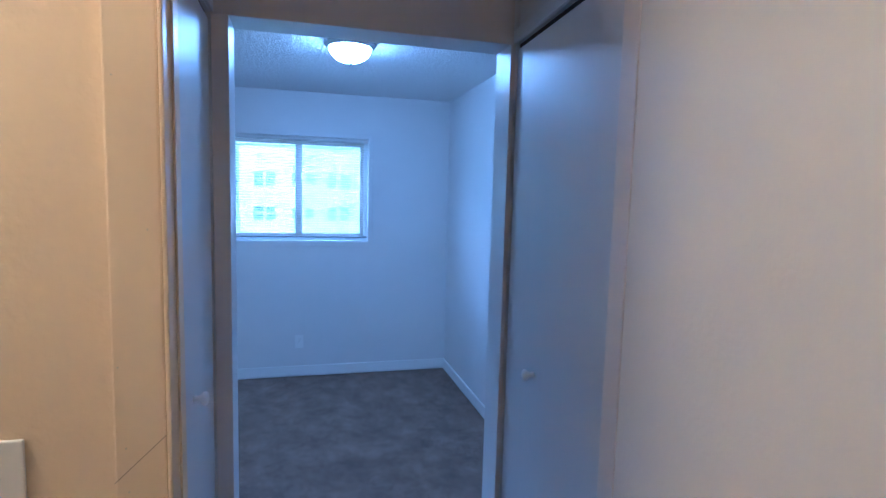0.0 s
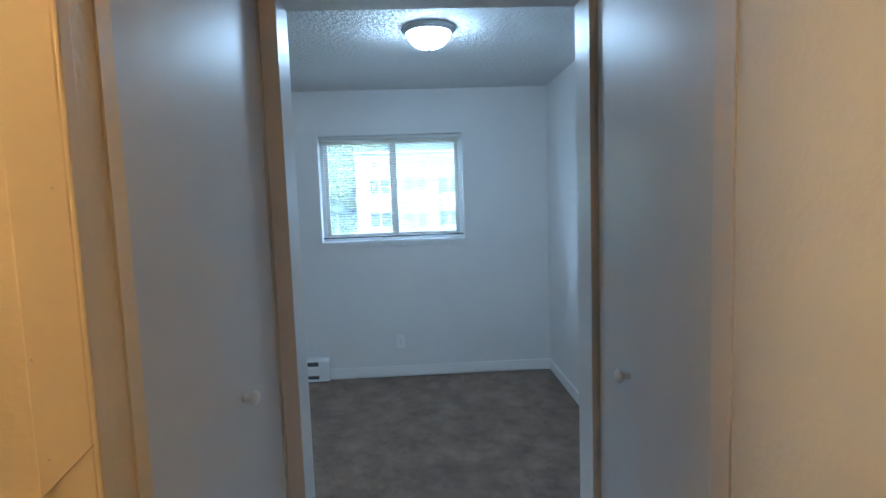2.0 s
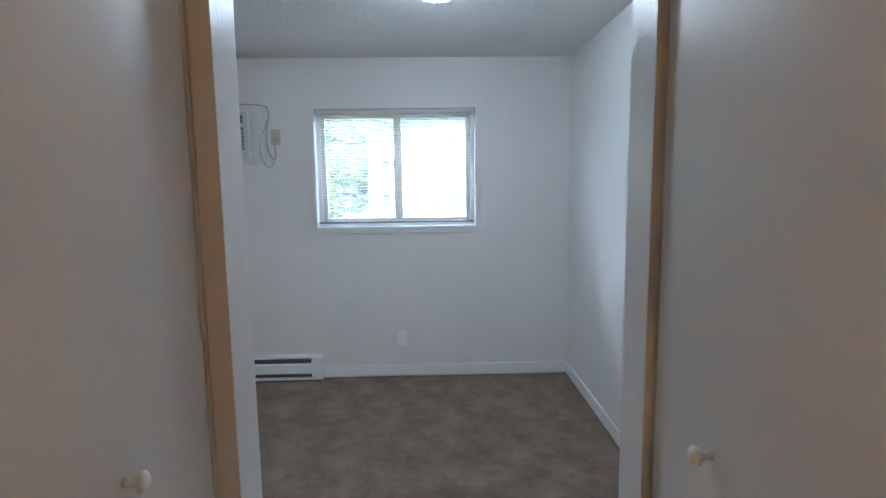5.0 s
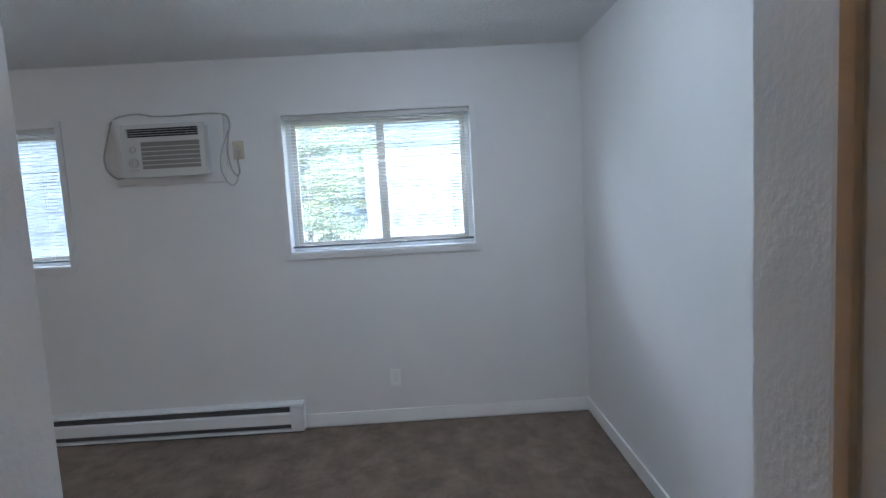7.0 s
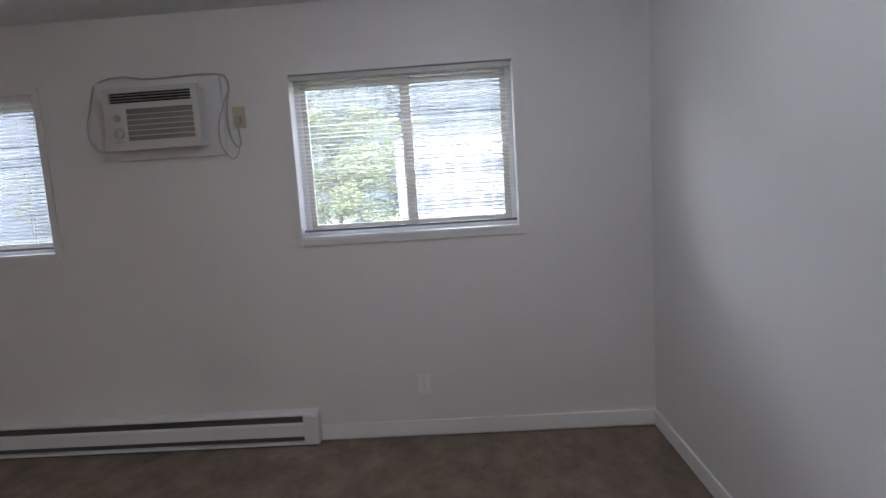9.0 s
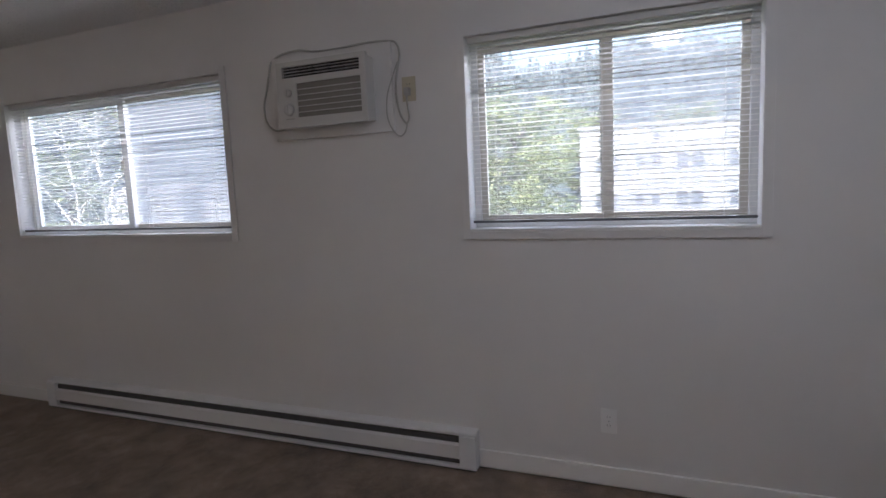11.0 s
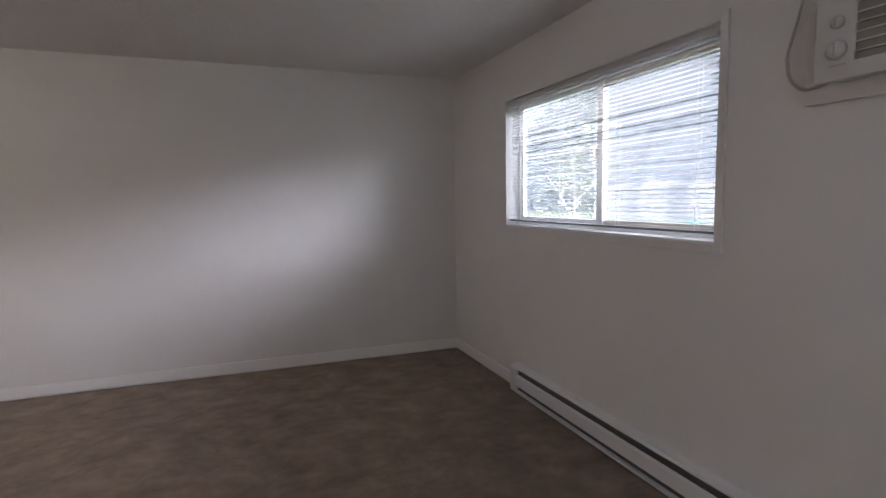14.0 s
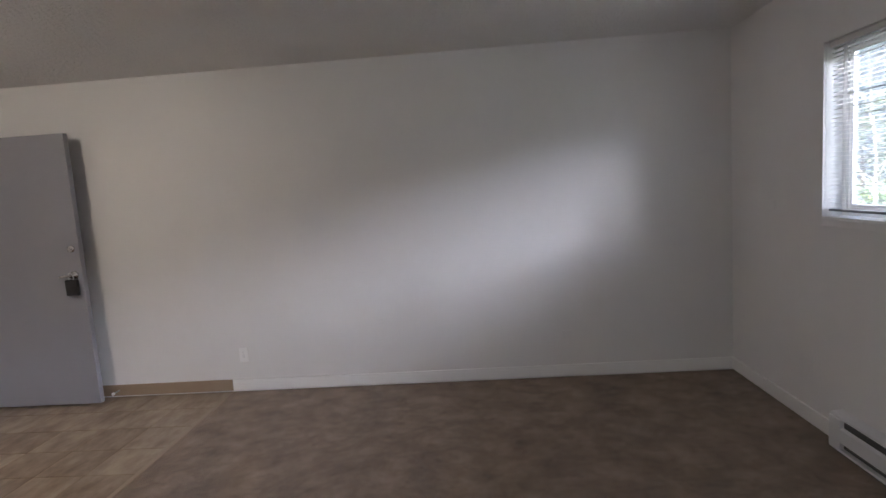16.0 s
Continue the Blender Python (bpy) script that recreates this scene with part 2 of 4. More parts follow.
CREAMGLOW = glow_mat("cream_alabaster_glass", (1.0, 0.84, 0.64), KITCHEN_GLOW)
GROUND = ground_mat()
FOREST = painted("forest_floor", (0.050, 0.062, 0.055), 0.95, 0.6, 0.3, 0.1, 0.4)
# Blue-grey needles, with the haze of distance mixed into their colour.
CONIFER = leaf_mat("hazy_conifer_needles", (0.048, 0.066, 0.074), (0.082, 0.108, 0.112))
LEAF = leaf_mat("yellow_green_leaves", (0.15, 0.18, 0.085), (0.25, 0.28, 0.13))
LEAFB = leaf_mat("olive_leaves", (0.11, 0.135, 0.075), (0.20, 0.225, 0.12))
HEDGE = leaf_mat("hedge_leaves", (0.06, 0.11, 0.02), (0.20, 0.28, 0.05))
TEAL = painted("teal_paint", (0.02, 0.30, 0.26), 0.4, 30, 0.02, 0.001, 0.1)

# ---------------------------------------------------------------- mesh helpers


def box(bm, x0, x1, y0, y1, z0, z1, soft=0.0):
    c = [bm.verts.new((x, y, z)) for x in (x0, x1) for y in (y0, y1) for z in (z0, z1)]
    fs = [bm.faces.new([c[i] for i in q]) for q in ((0, 1, 3, 2), (4, 6, 7, 5), (0, 4, 5, 1), (2, 3, 7, 6), (0, 2, 6, 4), (1, 5, 7, 3))]
    if soft:
        es = list({e for f in fs for e in f.edges})
        bmesh.ops.bevel(bm, geom=es, offset=soft, segments=2, profile=0.6, affect="EDGES")
    return bm


def boxed(x0, x1, y0, y1, z0, z1, soft=0.0):
    return box(bmesh.new(), x0, x1, y0, y1, z0, z1, soft)


def finish(name, bm, material, smooth=False):
    bmesh.ops.recalc_face_normals(bm, faces=bm.faces)
    me = bpy.data.meshes.new(name)
    bm.to_mesh(me)
    bm.free()
    me.materials.append(material)
    if smooth:
        for p in me.polygons:
            p.use_smooth = True
    return new(name, me)


def part(name, bm, material, parent, label="", smooth=False):
    ob = finish(name, bm, material, smooth)
    ob.parent = parent
    return tagged(ob, label) if label else ob


def thing(name, label, category, group="", at=(0, 0, 0), kind=""):
    e = new(name)
    e.empty_display_size = 0.1
    e.location = at
    return tagged(e, label, category, group, kind)


def structure(name, bm, material, label):
    return tagged(finish(name, bm, material), label, name.split("_")[0], "", "structure")


def slab_with_holes(u0, u1, v0, v1, d0, d1, holes, axis):
    """A wall: u along it, v up, d through it; holes are (u0, u1, v0, v1). axis 'x': the wall runs along x."""
    us = sorted({u0, u1, *[h[0] for h in holes], *[h[1] for h in holes]})
    vs = sorted({v0, v1, *[h[2] for h in holes], *[h[3] for h in holes]})

    def solid(i, j):
        if not (0 <= i < len(us) - 1 and 0 <= j < len(vs) - 1):
            return False
        cu, cv = (us[i] + us[i + 1]) / 2, (vs[j] + vs[j + 1]) / 2
        return not any(h[0] < cu < h[1] and h[2] < cv < h[3] for h in holes)

    bm = bmesh.new()
    seen = {}

    def vert(u, v, d):
        k = (u, v, d)
        if k not in seen:
            seen[k] = bm.verts.new((u, d, v) if axis == "x" else (d, u, v))
        return seen[k]

    for i in range(len(us) - 1):
        for j in range(len(vs) - 1):
            if not solid(i, j):
                continue
            a, b, c, e = us[i], us[i + 1], vs[j], vs[j + 1]
            for d in (d0, d1):
                bm.faces.new([vert(a, c, d), vert(b, c, d), vert(b, e, d), vert(a, e, d)])
            for di, dj, p, q in ((-1, 0, (a, c), (a, e)), (1, 0, (b, c), (b, e)), (0, -1, (a, c), (b, c)), (0, 1, (a, e), (b, e))):
                if not solid(i + di, j + dj):
                    bm.faces.new([vert(*p, d0), vert(*q, d0), vert(*q, d1), vert(*p, d1)])
    return bm


def turned(profile, steps=32):
    """A solid of revolution about z from (radius, height) pairs."""
    bm = bmesh.new()
    rings = []
    for r, z in profile:
        if r < 1e-5:
            rings.append([bm.verts.new((0, 0, z))])
        else:
            rings.append([bm.verts.new((r * math.cos(2 * math.pi * k / steps), r * math.sin(2 * math.pi * k / steps), z)) for k in range(steps)])
    for a, b in zip(rings, rings[1:]):
        for k in range(steps):
            q = [a[k % len(a)], a[(k + 1) % len(a)], b[(k + 1) % len(b)], b[k % len(b)]]
            q = list(dict.fromkeys(q))
            if len(q) > 2:
                bm.faces.new(q)
    return bm


def tube(points, radius, sides=8, ends=None):
    """A cord through points; ends gives the radius at each point."""
    bm = bmesh.new()
    pts = [Vector(p) for p in points]
    rings = []
    for k, p in enumerate(pts):
        d = (pts[min(k + 1, len(pts) - 1)] - pts[max(k - 1, 0)]).normalized()
        s = d.cross(Vector((0.31, 0.17, 0.93)))
        s = (s if s.length > 0.05 else d.cross(Vector((1, 0, 0)))).normalized()
        w = d.cross(s)
        r = ends[k] if ends else radius
        rings.append([bm.verts.new(p + r * (math.cos(2 * math.pi * n / sides) * s + math.sin(2 * math.pi * n / sides) * w)) for n in range(sides)])
    for a, b in zip(rings, rings[1:]):
        for n in range(sides):
            bm.faces.new([a[n], a[(n + 1) % sides], b[(n + 1) % sides], b[n]])
    bm.faces.new(rings[0][::-1])
    bm.faces.new(rings[-1])
    return bm


def curve_points(points, per=8):
    """A smooth line through points."""
    p = [Vector(q) for q in points]
    p = [2 * p[0] - p[1]] + p + [2 * p[-1] - p[-2]]
    out = []
    for k in range(1, len(p) - 2):
        for n in range(per):
            t = n / per
            a, b, c, d = p[k - 1 : k + 3]
            out.append(0.5 * (2 * b + (c - a) * t + (2 * a - 5 * b + 4 * c - d) * t * t + (3 * b - a - 3 * c + d) * t ** 3))
    return out + [p[-2]]


# ---------------------------------------------------------------- plan
H = 2.44
WEST = -6.22
SOUTH = -5.72
OPEN_L, OPEN_R, OPEN_F, OPEN_B, OPEN_T = -1.490, -0.608, -2.997, -2.866, 2.107
DOOR_L, DOOR_R = -1.539, -0.590
WA = (-1.925, -0.722, 1.188, 2.072)
WB = (-5.197, -3.349, 1.186, 2.072)
BACK = -5.72
NOOK = -2.13

structure("wall_north", slab_with_holes(WEST - 0.12, 0.12, 0, H, 0.0, 0.16, [WA, WB], "x"), WALL, "off-white painted window wall")
structure("wall_east", slab_with_holes(OPEN_B, -0.0, 0, H, 0.0, 0.12, [], "y"), WALL, "off-white painted side wall")
structure("wall_west", slab_with_holes(SOUTH, -0.0, 0, H, WEST - 0.12, WEST, [], "y"), WALL, "off-white painted wall beside the entry")
structure("wall_south", slab_with_holes(WEST - 0.12, -2.25, 0, H, SOUTH - 0.12, SOUTH, [], "x"), WALL, "off-white painted wall at the back")
structure("wall_hall_end", slab_with_holes(-2.25, 0.12, 0, H, OPEN_F, OPEN_B, [(OPEN_L, OPEN_R, 0, OPEN_T)], "x"), JAMB, "white textured wall with a cased opening")
structure("wall_closet_back", slab_with_holes(SOUTH - 0.12, OPEN_F, 0, H, -2.25, NOOK, [], "y"), WALL, "off-white painted wall behind the closet")
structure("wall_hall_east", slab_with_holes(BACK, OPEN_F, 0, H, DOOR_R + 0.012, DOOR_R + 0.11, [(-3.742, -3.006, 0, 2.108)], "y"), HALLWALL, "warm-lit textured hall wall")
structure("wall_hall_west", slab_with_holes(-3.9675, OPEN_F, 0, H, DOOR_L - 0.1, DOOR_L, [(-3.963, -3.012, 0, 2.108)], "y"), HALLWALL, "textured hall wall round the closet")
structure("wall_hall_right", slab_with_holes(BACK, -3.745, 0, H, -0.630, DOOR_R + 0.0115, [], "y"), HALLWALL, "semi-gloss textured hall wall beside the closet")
structure("wall_nook", slab_with_holes(NOOK, -1.437, 0, H, -4.045, -3.968, [], "x"), NOOKWALL, "orange-peel textured hall wall, warm light in its colour")
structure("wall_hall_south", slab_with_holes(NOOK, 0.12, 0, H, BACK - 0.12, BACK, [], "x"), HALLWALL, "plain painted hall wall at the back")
structure("wall_closet_east", slab_with_holes(BACK, OPEN_F, 0, H, 0.0, 0.12, [], "y"), WALL, "plain wall behind the closet")
structure("floor", boxed(WEST - 0.12, 0.12, -3.80, 0.16, -0.25, 0.0), CARPET, "mottled taupe cut-pile carpet")
structure("floor_hall", boxed(-2.25, 0.12, BACK, -3.80, -0.25, 0.0), CARPET, "mottled taupe cut-pile carpet in the hall")
structure("floor_entry", boxed(WEST - 0.12, -2.25, BACK, -3.80, -0.25, -0.006), COVE, "brown underlay of the vinyl entry floor")
structure("ceiling", boxed(WEST - 0.12, 0.12, BACK - 0.12, 0.16, H, H + 0.2), CEIL, "white knockdown-textured ceiling")


def baseboard(name, x0, x1, y0, y1, label="white painted flat baseboard", top=0.098, mat=TRIM):
    structure(name, boxed(x0, x1, y0, y1, 0.011, top, 0.003), mat, label)


baseboard("baseboard_north_1", -1.92, -0.0, -0.014, -0.001)
baseboard("baseboard_north_2", WEST, -5.035, -0.014, -0.001)
baseboard("baseboard_east", -0.014, -0.001, OPEN_B, -0.014)
baseboard("baseboard_west", WEST + 0.001, WEST + 0.014, -3.80, -0.014)
baseboard("baseboard_entry", WEST + 0.001, WEST + 0.009, SOUTH, -3.803, "tan vinyl cove base", 0.10, COVE)
baseboard("baseboard_end", OPEN_R + 0.002, -0.014, OPEN_B + 0.001, OPEN_B + 0.014)
structure("trim_carpet_edge", boxed(WEST + 0.02, -2.26, -3.815, -3.785, 0.0, 0.006, 0.002), COVE, "tan carpet edge strip")

# ---------------------------------------------------------------- windows and blinds


def window(name, w, mull, label):
    x0, x1, z0, z1 = w
    top = tagged(new(name), label, "window", "", "structure")
    ya, yb = 0.085, 0.135
    fr = bmesh.new()
    f = 0.03
    box(fr, x0, x0 + f, ya, yb, z0, z1)
    box(fr, x1 - f, x1, ya, yb, z0, z1)
    box(fr, x0 + f, x1 - f, ya, yb, z1 - f, z1)
    box(fr, x0 + f, x1 - f, ya, yb, z0, z0 + f)
    part("window_frame", fr, VINYLFRAME, top)
    s = 0.032
    for k, (a, b, y) in enumerate(((x0 + f, mull + 0.03, 0.095), (mull - 0.03, x1 - f, 0.117))):
        sa = bmesh.new()
        zb, zt = z0 + f, z1 - f
        wl = s if k == 0 else 0.05
        wr = 0.05 if k == 0 else s
        box(sa, a, a + wl, y, y + 0.02, zb, zt)
        box(sa, b - wr, b, y, y + 0.02, zb, zt)
        box(sa, a + wl, b - wr, y, y + 0.02, zt - s, zt)
        box(sa, a + wl, b - wr, y, y + 0.02, zb, zb + s)
        sash = part("sash", sa, VINYLFRAME if k == 0 and x1 - x0 > 1.5 else ALUM, top)
        pane = part("pane", boxed(a + wl - 0.004, b - wr + 0.004, y + 0.008, y + 0.012, zb + s - 0.004, zt - s + 0.004), GLASS, sash)
        pane.visible_shadow = False
        if k == 1:
            sc = part("insect_screen", boxed(a + wl, b - 0.002, y + 0.0215, y + 0.0225, zb + 0.002, zt - 0.002), SCREEN if x1 - x0 < 1.5 else HAZY_SCREEN, sash, "grey insect screen mesh")
            sc.visible_shadow = False
        else:
            # Added film that veils the view with haze.
            gr = part("haze_film", boxed(a + wl, b - wr, y + 0.0125, y + 0.013, zb + s, zt - s), HAZE_FILM if x1 - x0 > 1.5 else THIN_HAZE_FILM, sash, "pale film for the haze over the pane")
            gr.visible_shadow = False
    la = bmesh.new()
    xm = mull - 0.018
    box(la, xm - 0.008, xm + 0.012, 0.083, 0.0948, (z0 + z1) / 2 - 0.03, (z0 + z1) / 2 + 0.03, 0.003)
    part("latch", la, ALUM, top, "small sash latch")
    cs = bmesh.new()
    e = 0.038
    box(cs, x0 - e, x0, -0.014, -0.001, z0 - 0.045, z1 + e, 0.002)
    box(cs, x1, x1 + e, -0.014, -0.001, z0 - 0.045, z1 + e, 0.002)
    box(cs, x0, x1, -0.014, -0.001, z1, z1 + e, 0.002)
    box(cs, x0, x1, -0.014, -0.001, z0 - 0.045, z0 - 0.0085, 0.002)
    part("casing", cs, WALL, top, "flat painted casing")
    part("window_sill", boxed(x0, x1, -0.0155, 0.0845, z0 - 0.008, z0 + 0.004, 0.002), TRIM, top, "white painted sill")


window("window_1", WA, -1.312, "white-framed sliding window with tan sashes")
window("window_2", WB, -4.258, "wide white sliding window with an insect screen")


def slat_mesh(width, tilt):
    bm = bmesh.new()
    n, half, camber = 4, 0.0125, 0.0022
    rows = []
    c, s = math.cos(tilt), math.sin(tilt)
    for k in range(n + 1):
        u = -half + 2 * half * k / n
        h = camber * (1 - (u / half) ** 2)
        y, z = u * c - h * s, u * s + h * c
        rows.append([bm.verts.new((x, y, z)) for x in (-width / 2, width / 2)])
    for a, b in zip(rows, rows[1:]):
        bm.faces.new([a[0], a[1], b[1], b[0]])
    bmesh.ops.solidify(bm, geom=bm.faces[:], thickness=0.0004)
    bmesh.ops.recalc_face_normals(bm, faces=bm.faces)
    me = bpy.data.meshes.new("slat")
    bm.to_mesh(me)
    bm.free()
    me.materials.append(SLAT)
    for p in me.polygons:
        p.use_smooth = True
    return me


def blind(w, tilt, label, seed):
    rnd = random.Random(seed)
    x0, x1, z0, z1 = w
    x0, x1 = x0 + 0.008, x1 - 0.008
    yc = 0.026
    top = thing("venetian_blind", label, "blind", "window blinds", ((x0 + x1) / 2, yc, z0))
    inv = Matrix.Translation((-(x0 + x1) / 2, -yc, -z0))

    def put(name, bm, mat, lab=""):
        bm.transform(inv)
        return part(name, bm, mat, top, lab)

    put("headrail", boxed(x0, x1, yc - 0.015, yc + 0.014, z1 - 0.028, z1 - 0.001, 0.002), HEADRAIL, "pale grey metal headrail")
    put("bottom_rail", boxed(x0, x1, yc - 0.012, yc + 0.012, z0 + 0.030, z0 + 0.042, 0.003), RAIL, "slim bottom rail, its shade painted near-black")
    me = slat_mesh(x1 - x0, tilt)
    zs, pitch = z0 + 0.052, 0.0215
    k = 0
    while zs < z1 - 0.036:
        sl = new("slat", me)
        sl.parent = top
        sl.location = (rnd.uniform(-0.0015, 0.0015), rnd.uniform(-0.0006, 0.0006), zs - z0 + rnd.uniform(-0.0006, 0.0006))
        sl.rotation_euler = (rnd.gauss(0, 0.006), rnd.gauss(0, 0.0005), 0)
        zs += pitch
        k += 1
    n = 3 if x1 - x0 < 1.5 else 4
    for i in range(n):
        x = x0 + 0.12 + (x1 - x0 - 0.24) * i / (n - 1)
        co = bmesh.new()
        for y in (yc - 0.0128, yc + 0.0128):
            box(co, x - 0.0006, x + 0.0006, y - 0.0006, y + 0.0006, z0 + 0.04, z1 - 0.028)
        put("ladder_cord", co, SLAT)
    return top


blind(WA, radians(-4), "white mini blind, slats open, in the window", 3)
blind(WB, radians(-3), "wide white mini blind, slats partly tilted", 7)

# ---------------------------------------------------------------- air conditioner


def air_conditioner():
    top = thing("air_conditioner", "white through-wall air conditioner on a white mounting panel", "air conditioner", "", (-2.64, 0, 1.68))
    t = Matrix.Translation((2.64, 0, -1.68))

    def put(name, bm, mat, lab="", smooth=False, parent=None):
        bm.transform(t)
        return part(name, bm, mat, parent or top, lab, smooth)

    put("mounting_panel", boxed(-2.983, -2.292, -0.024, -0.001, 1.676, 2.10, 0.004), WALL, "white painted plywood panel")
    put("body", boxed(-2.868, -2.384, -0.105, -0.0245, 1.732, 2.036, 0.006), ACWHITE)
    x0, x1, z0, z1 = -2.880, -2.374, 1.724, 2.044
    fr = slab_with_holes(x0, x1, z0, z1, -0.128, -0.1055, [(-2.845, -2.407, 1.967, 2.020), (-2.764, -2.404, 1.772, 1.937)], "x")
    face = put("front_grille", fr, ACWHITE, "white moulded front")
    # Near-black block stands in for the shade within the outlet.
    put("outlet_shade", boxed(-2.845, -2.407, -0.1125, -0.106, 1.967, 2.020), DARK, "air outlet, its shade painted near-black", parent=face)
    for k in range(3):
        z = 1.979 + 0.0145 * k
        put("louvre", boxed(-2.845, -2.407, -0.124, -0.113, z, z + 0.0022), ACWHITE, parent=face)
    for k in range(4):
        x = -2.757 + 0.0875 * k
        put("vane", boxed(x - 0.003, x + 0.003, -0.1215, -0.1128, 1.968, 2.019), BLACK, parent=face)
    put("intake_grille", boxed(-2.764, -2.404, -0.121, -0.106, 1.772, 1.937), GRILLE, "grey intake grille", parent=face)
    for k in range(5):
        z = 1.797 + 0.0275 * k
        put("rib", boxed(-2.763, -2.405, -0.1275, -0.1215, z - 0.0022, z + 0.0022), ACWHITE, parent=face)
    for z, r in ((1.893, 0.019), (1.812, 0.029)):
        kn = turned([(0, 0.016), (r * 0.8, 0.016), (r * 0.92, 0.012), (r, 0.0), (0, 0.0)], 24)
        kn.transform(Matrix.Translation((-2.812, -0.1285, z)) @ Matrix.Rotation(radians(90), 4, "X"))
        k = put("knob", kn, ACWHITE, "round control knob", True)
        put("pointer", boxed(-2.814, -2.810, -0.1465, -0.1450, z - r * 0.7, z + r * 0.7), CABLE, parent=k)
    put("control_marks", boxed(-2.838, -2.786, -0.1292, -0.1283, 1.764, 1.770), CABLE, "small printed marks")


air_conditioner()


def wall_cord():
    pts = [(-2.868, -0.05, 1.748), (-2.92, -0.035, 1.735), (-2.985, -0.03, 1.733), (-3.045, -0.015, 1.78), (-3.06, -0.012, 1.86), (-3.035, -0.012, 1.95),
           (-2.995, -0.028, 2.045), (-2.985, -0.02, 2.085), (-2.93, -0.012, 2.118), (-2.82, -0.012, 2.127), (-2.72, -0.012, 2.109), (-2.60, -0.012, 2.106), (-2.42, -0.012, 2.112),
           (-2.30, -0.012, 2.104), (-2.262, -0.012, 2.085), (-2.25, -0.012, 2.03), (-2.268, -0.012, 1.95), (-2.275, -0.012, 1.85), (-2.262, -0.012, 1.76), (-2.232, -0.012, 1.712), (-2.213, -0.014, 1.735), (-2.212, -0.03, 1.80), (-2.212, -0.036, 1.845)]
    ob = tagged(new("power_cord"), "grey power cord draped round the air conditioner", "cord")
    part("cable", tube(curve_points(pts, 6), 0.0052, 8), CABLE, ob, "", True)
    # Thin tube modelled in place of the cord's faint shadow.
    shadow_loop = [(-2.262, -0.014, 2.0), (-2.284, -0.03, 1.93), (-2.315, -0.03, 1.85), (-2.322, -0.03, 1.76), (-2.300, -0.03, 1.69), (-2.266, -0.016, 1.652), (-2.236, -0.014, 1.672), (-2.222, -0.014, 1.72)]
    part("cable", tube(curve_points(shadow_loop, 6), 0.0034, 8), CABLE, ob, "thin loop in place of the cord's faint shadow", True)
    part("plug", boxed(-2.226, -2.198, -0.040, -0.0128, 1.838, 1.874, 0.004), CABLE, ob, "moulded plug")


wall_cord()


def wall_plate(name, label, m, body, kind):
    """A plate in the plane of x and z, facing -y, with two sockets or a toggle."""
    top = tagged(new(name), label, "outlet" if kind != "toggle" else "switch")
    top.matrix_world = m
    w, h = 0.035, 0.0575
    part("plate", boxed(-w, w, -0.006, 0.0, -h, h, 0.0025), body, top)
    if kind == "toggle":
        part("toggle_slot", boxed(-0.006, 0.006, -0.0075, -0.0058, -0.014, 0.014), body, top)
        tg = boxed(-0.0042, 0.0042, -0.019, -0.0065, -0.005, 0.006, 0.0015)
        tg.transform(Matrix.Rotation(radians(-18), 4, "X"))
        part("toggle", tg, body, top, "small toggle lever")
        zs = (-0.030, 0.030)
    else:
        for z in (-0.0195, 0.0195):
            so = turned([(0, 0.0), (0.0165, 0.0), (0.0172, -0.002), (0, -0.0021)], 20)
            so.transform(Matrix.Translation((0, -0.0062, z)) @ Matrix.Rotation(radians(-90), 4, "X"))
            face = part("socket", so, body, top)
            sl = bmesh.new()
            for x in (-0.0065, 0.0065):
                box(sl, x - 0.001, x + 0.001, -0.0090, -0.0078, z - 0.002, z + 0.006)
            part("slots", sl, BLACK, face)
        zs = (0.0,)
    for z in zs:
        sc = turned([(0, 0.0), (0.0034, 0.0), (0.003, -0.0012), (0, -0.0014)], 12)
        sc.transform(Matrix.Translation((0, -0.006, z)) @ Matrix.Rotation(radians(-90), 4, "X"))
        part("screw", sc, PEWTER, top)
    return top


wall_plate("wall_outlet", "white duplex outlet on the window wall", pose(-1.306, -0.0005, 0.313), PLASTIC, "duplex")
wall_plate("wall_outlet", "almond outlet with the air conditioner's plug", pose(-2.212, -0.0005, 1.871), ALMOND, "duplex")
wall_plate("wall_outlet", "white duplex outlet above the baseboard", pose(WEST + 0.0005, -3.69, 0.295, 0, 0, 90), PLASTIC, "duplex")
wall_plate("light_switch", "cream toggle light switch on the hall wall", pose(-1.622, -4.0455, 1.252), SWITCH, "toggle")


def blank_plate(m, w, h):
    p = tagged(new("blank_wall_plate"), "painted-over blank wall plate above the baseboard", "wall plate", "blank plates")
    p.matrix_world = m
    part("plate", boxed(-w / 2, w / 2, -0.0035, 0.0, -h / 2, h / 2, 0.001), WALL, p)
    for z in (-h * 0.3, h * 0.3):
        d = turned([(0, 0.0), (0.003, 0.0), (0.0026, -0.001), (0, -0.0012)], 10)
        d.transform(Matrix.Translation((0, -0.0035, z)) @ Matrix.Rotation(radians(-90), 4, "X"))
        part("screw", d, WALL, p)


blank_plate(pose(WEST + 0.0005, -1.20, 0.30, 0, 0, 90), 0.07, 0.115)
blank_plate(pose(-5.33, -0.0005, 0.32), 0.07, 0.115)
blank_plate(pose(-5.72, -0.0005, 1.235), 0.115, 0.05)

# ---------------------------------------------------------------- baseboard heater


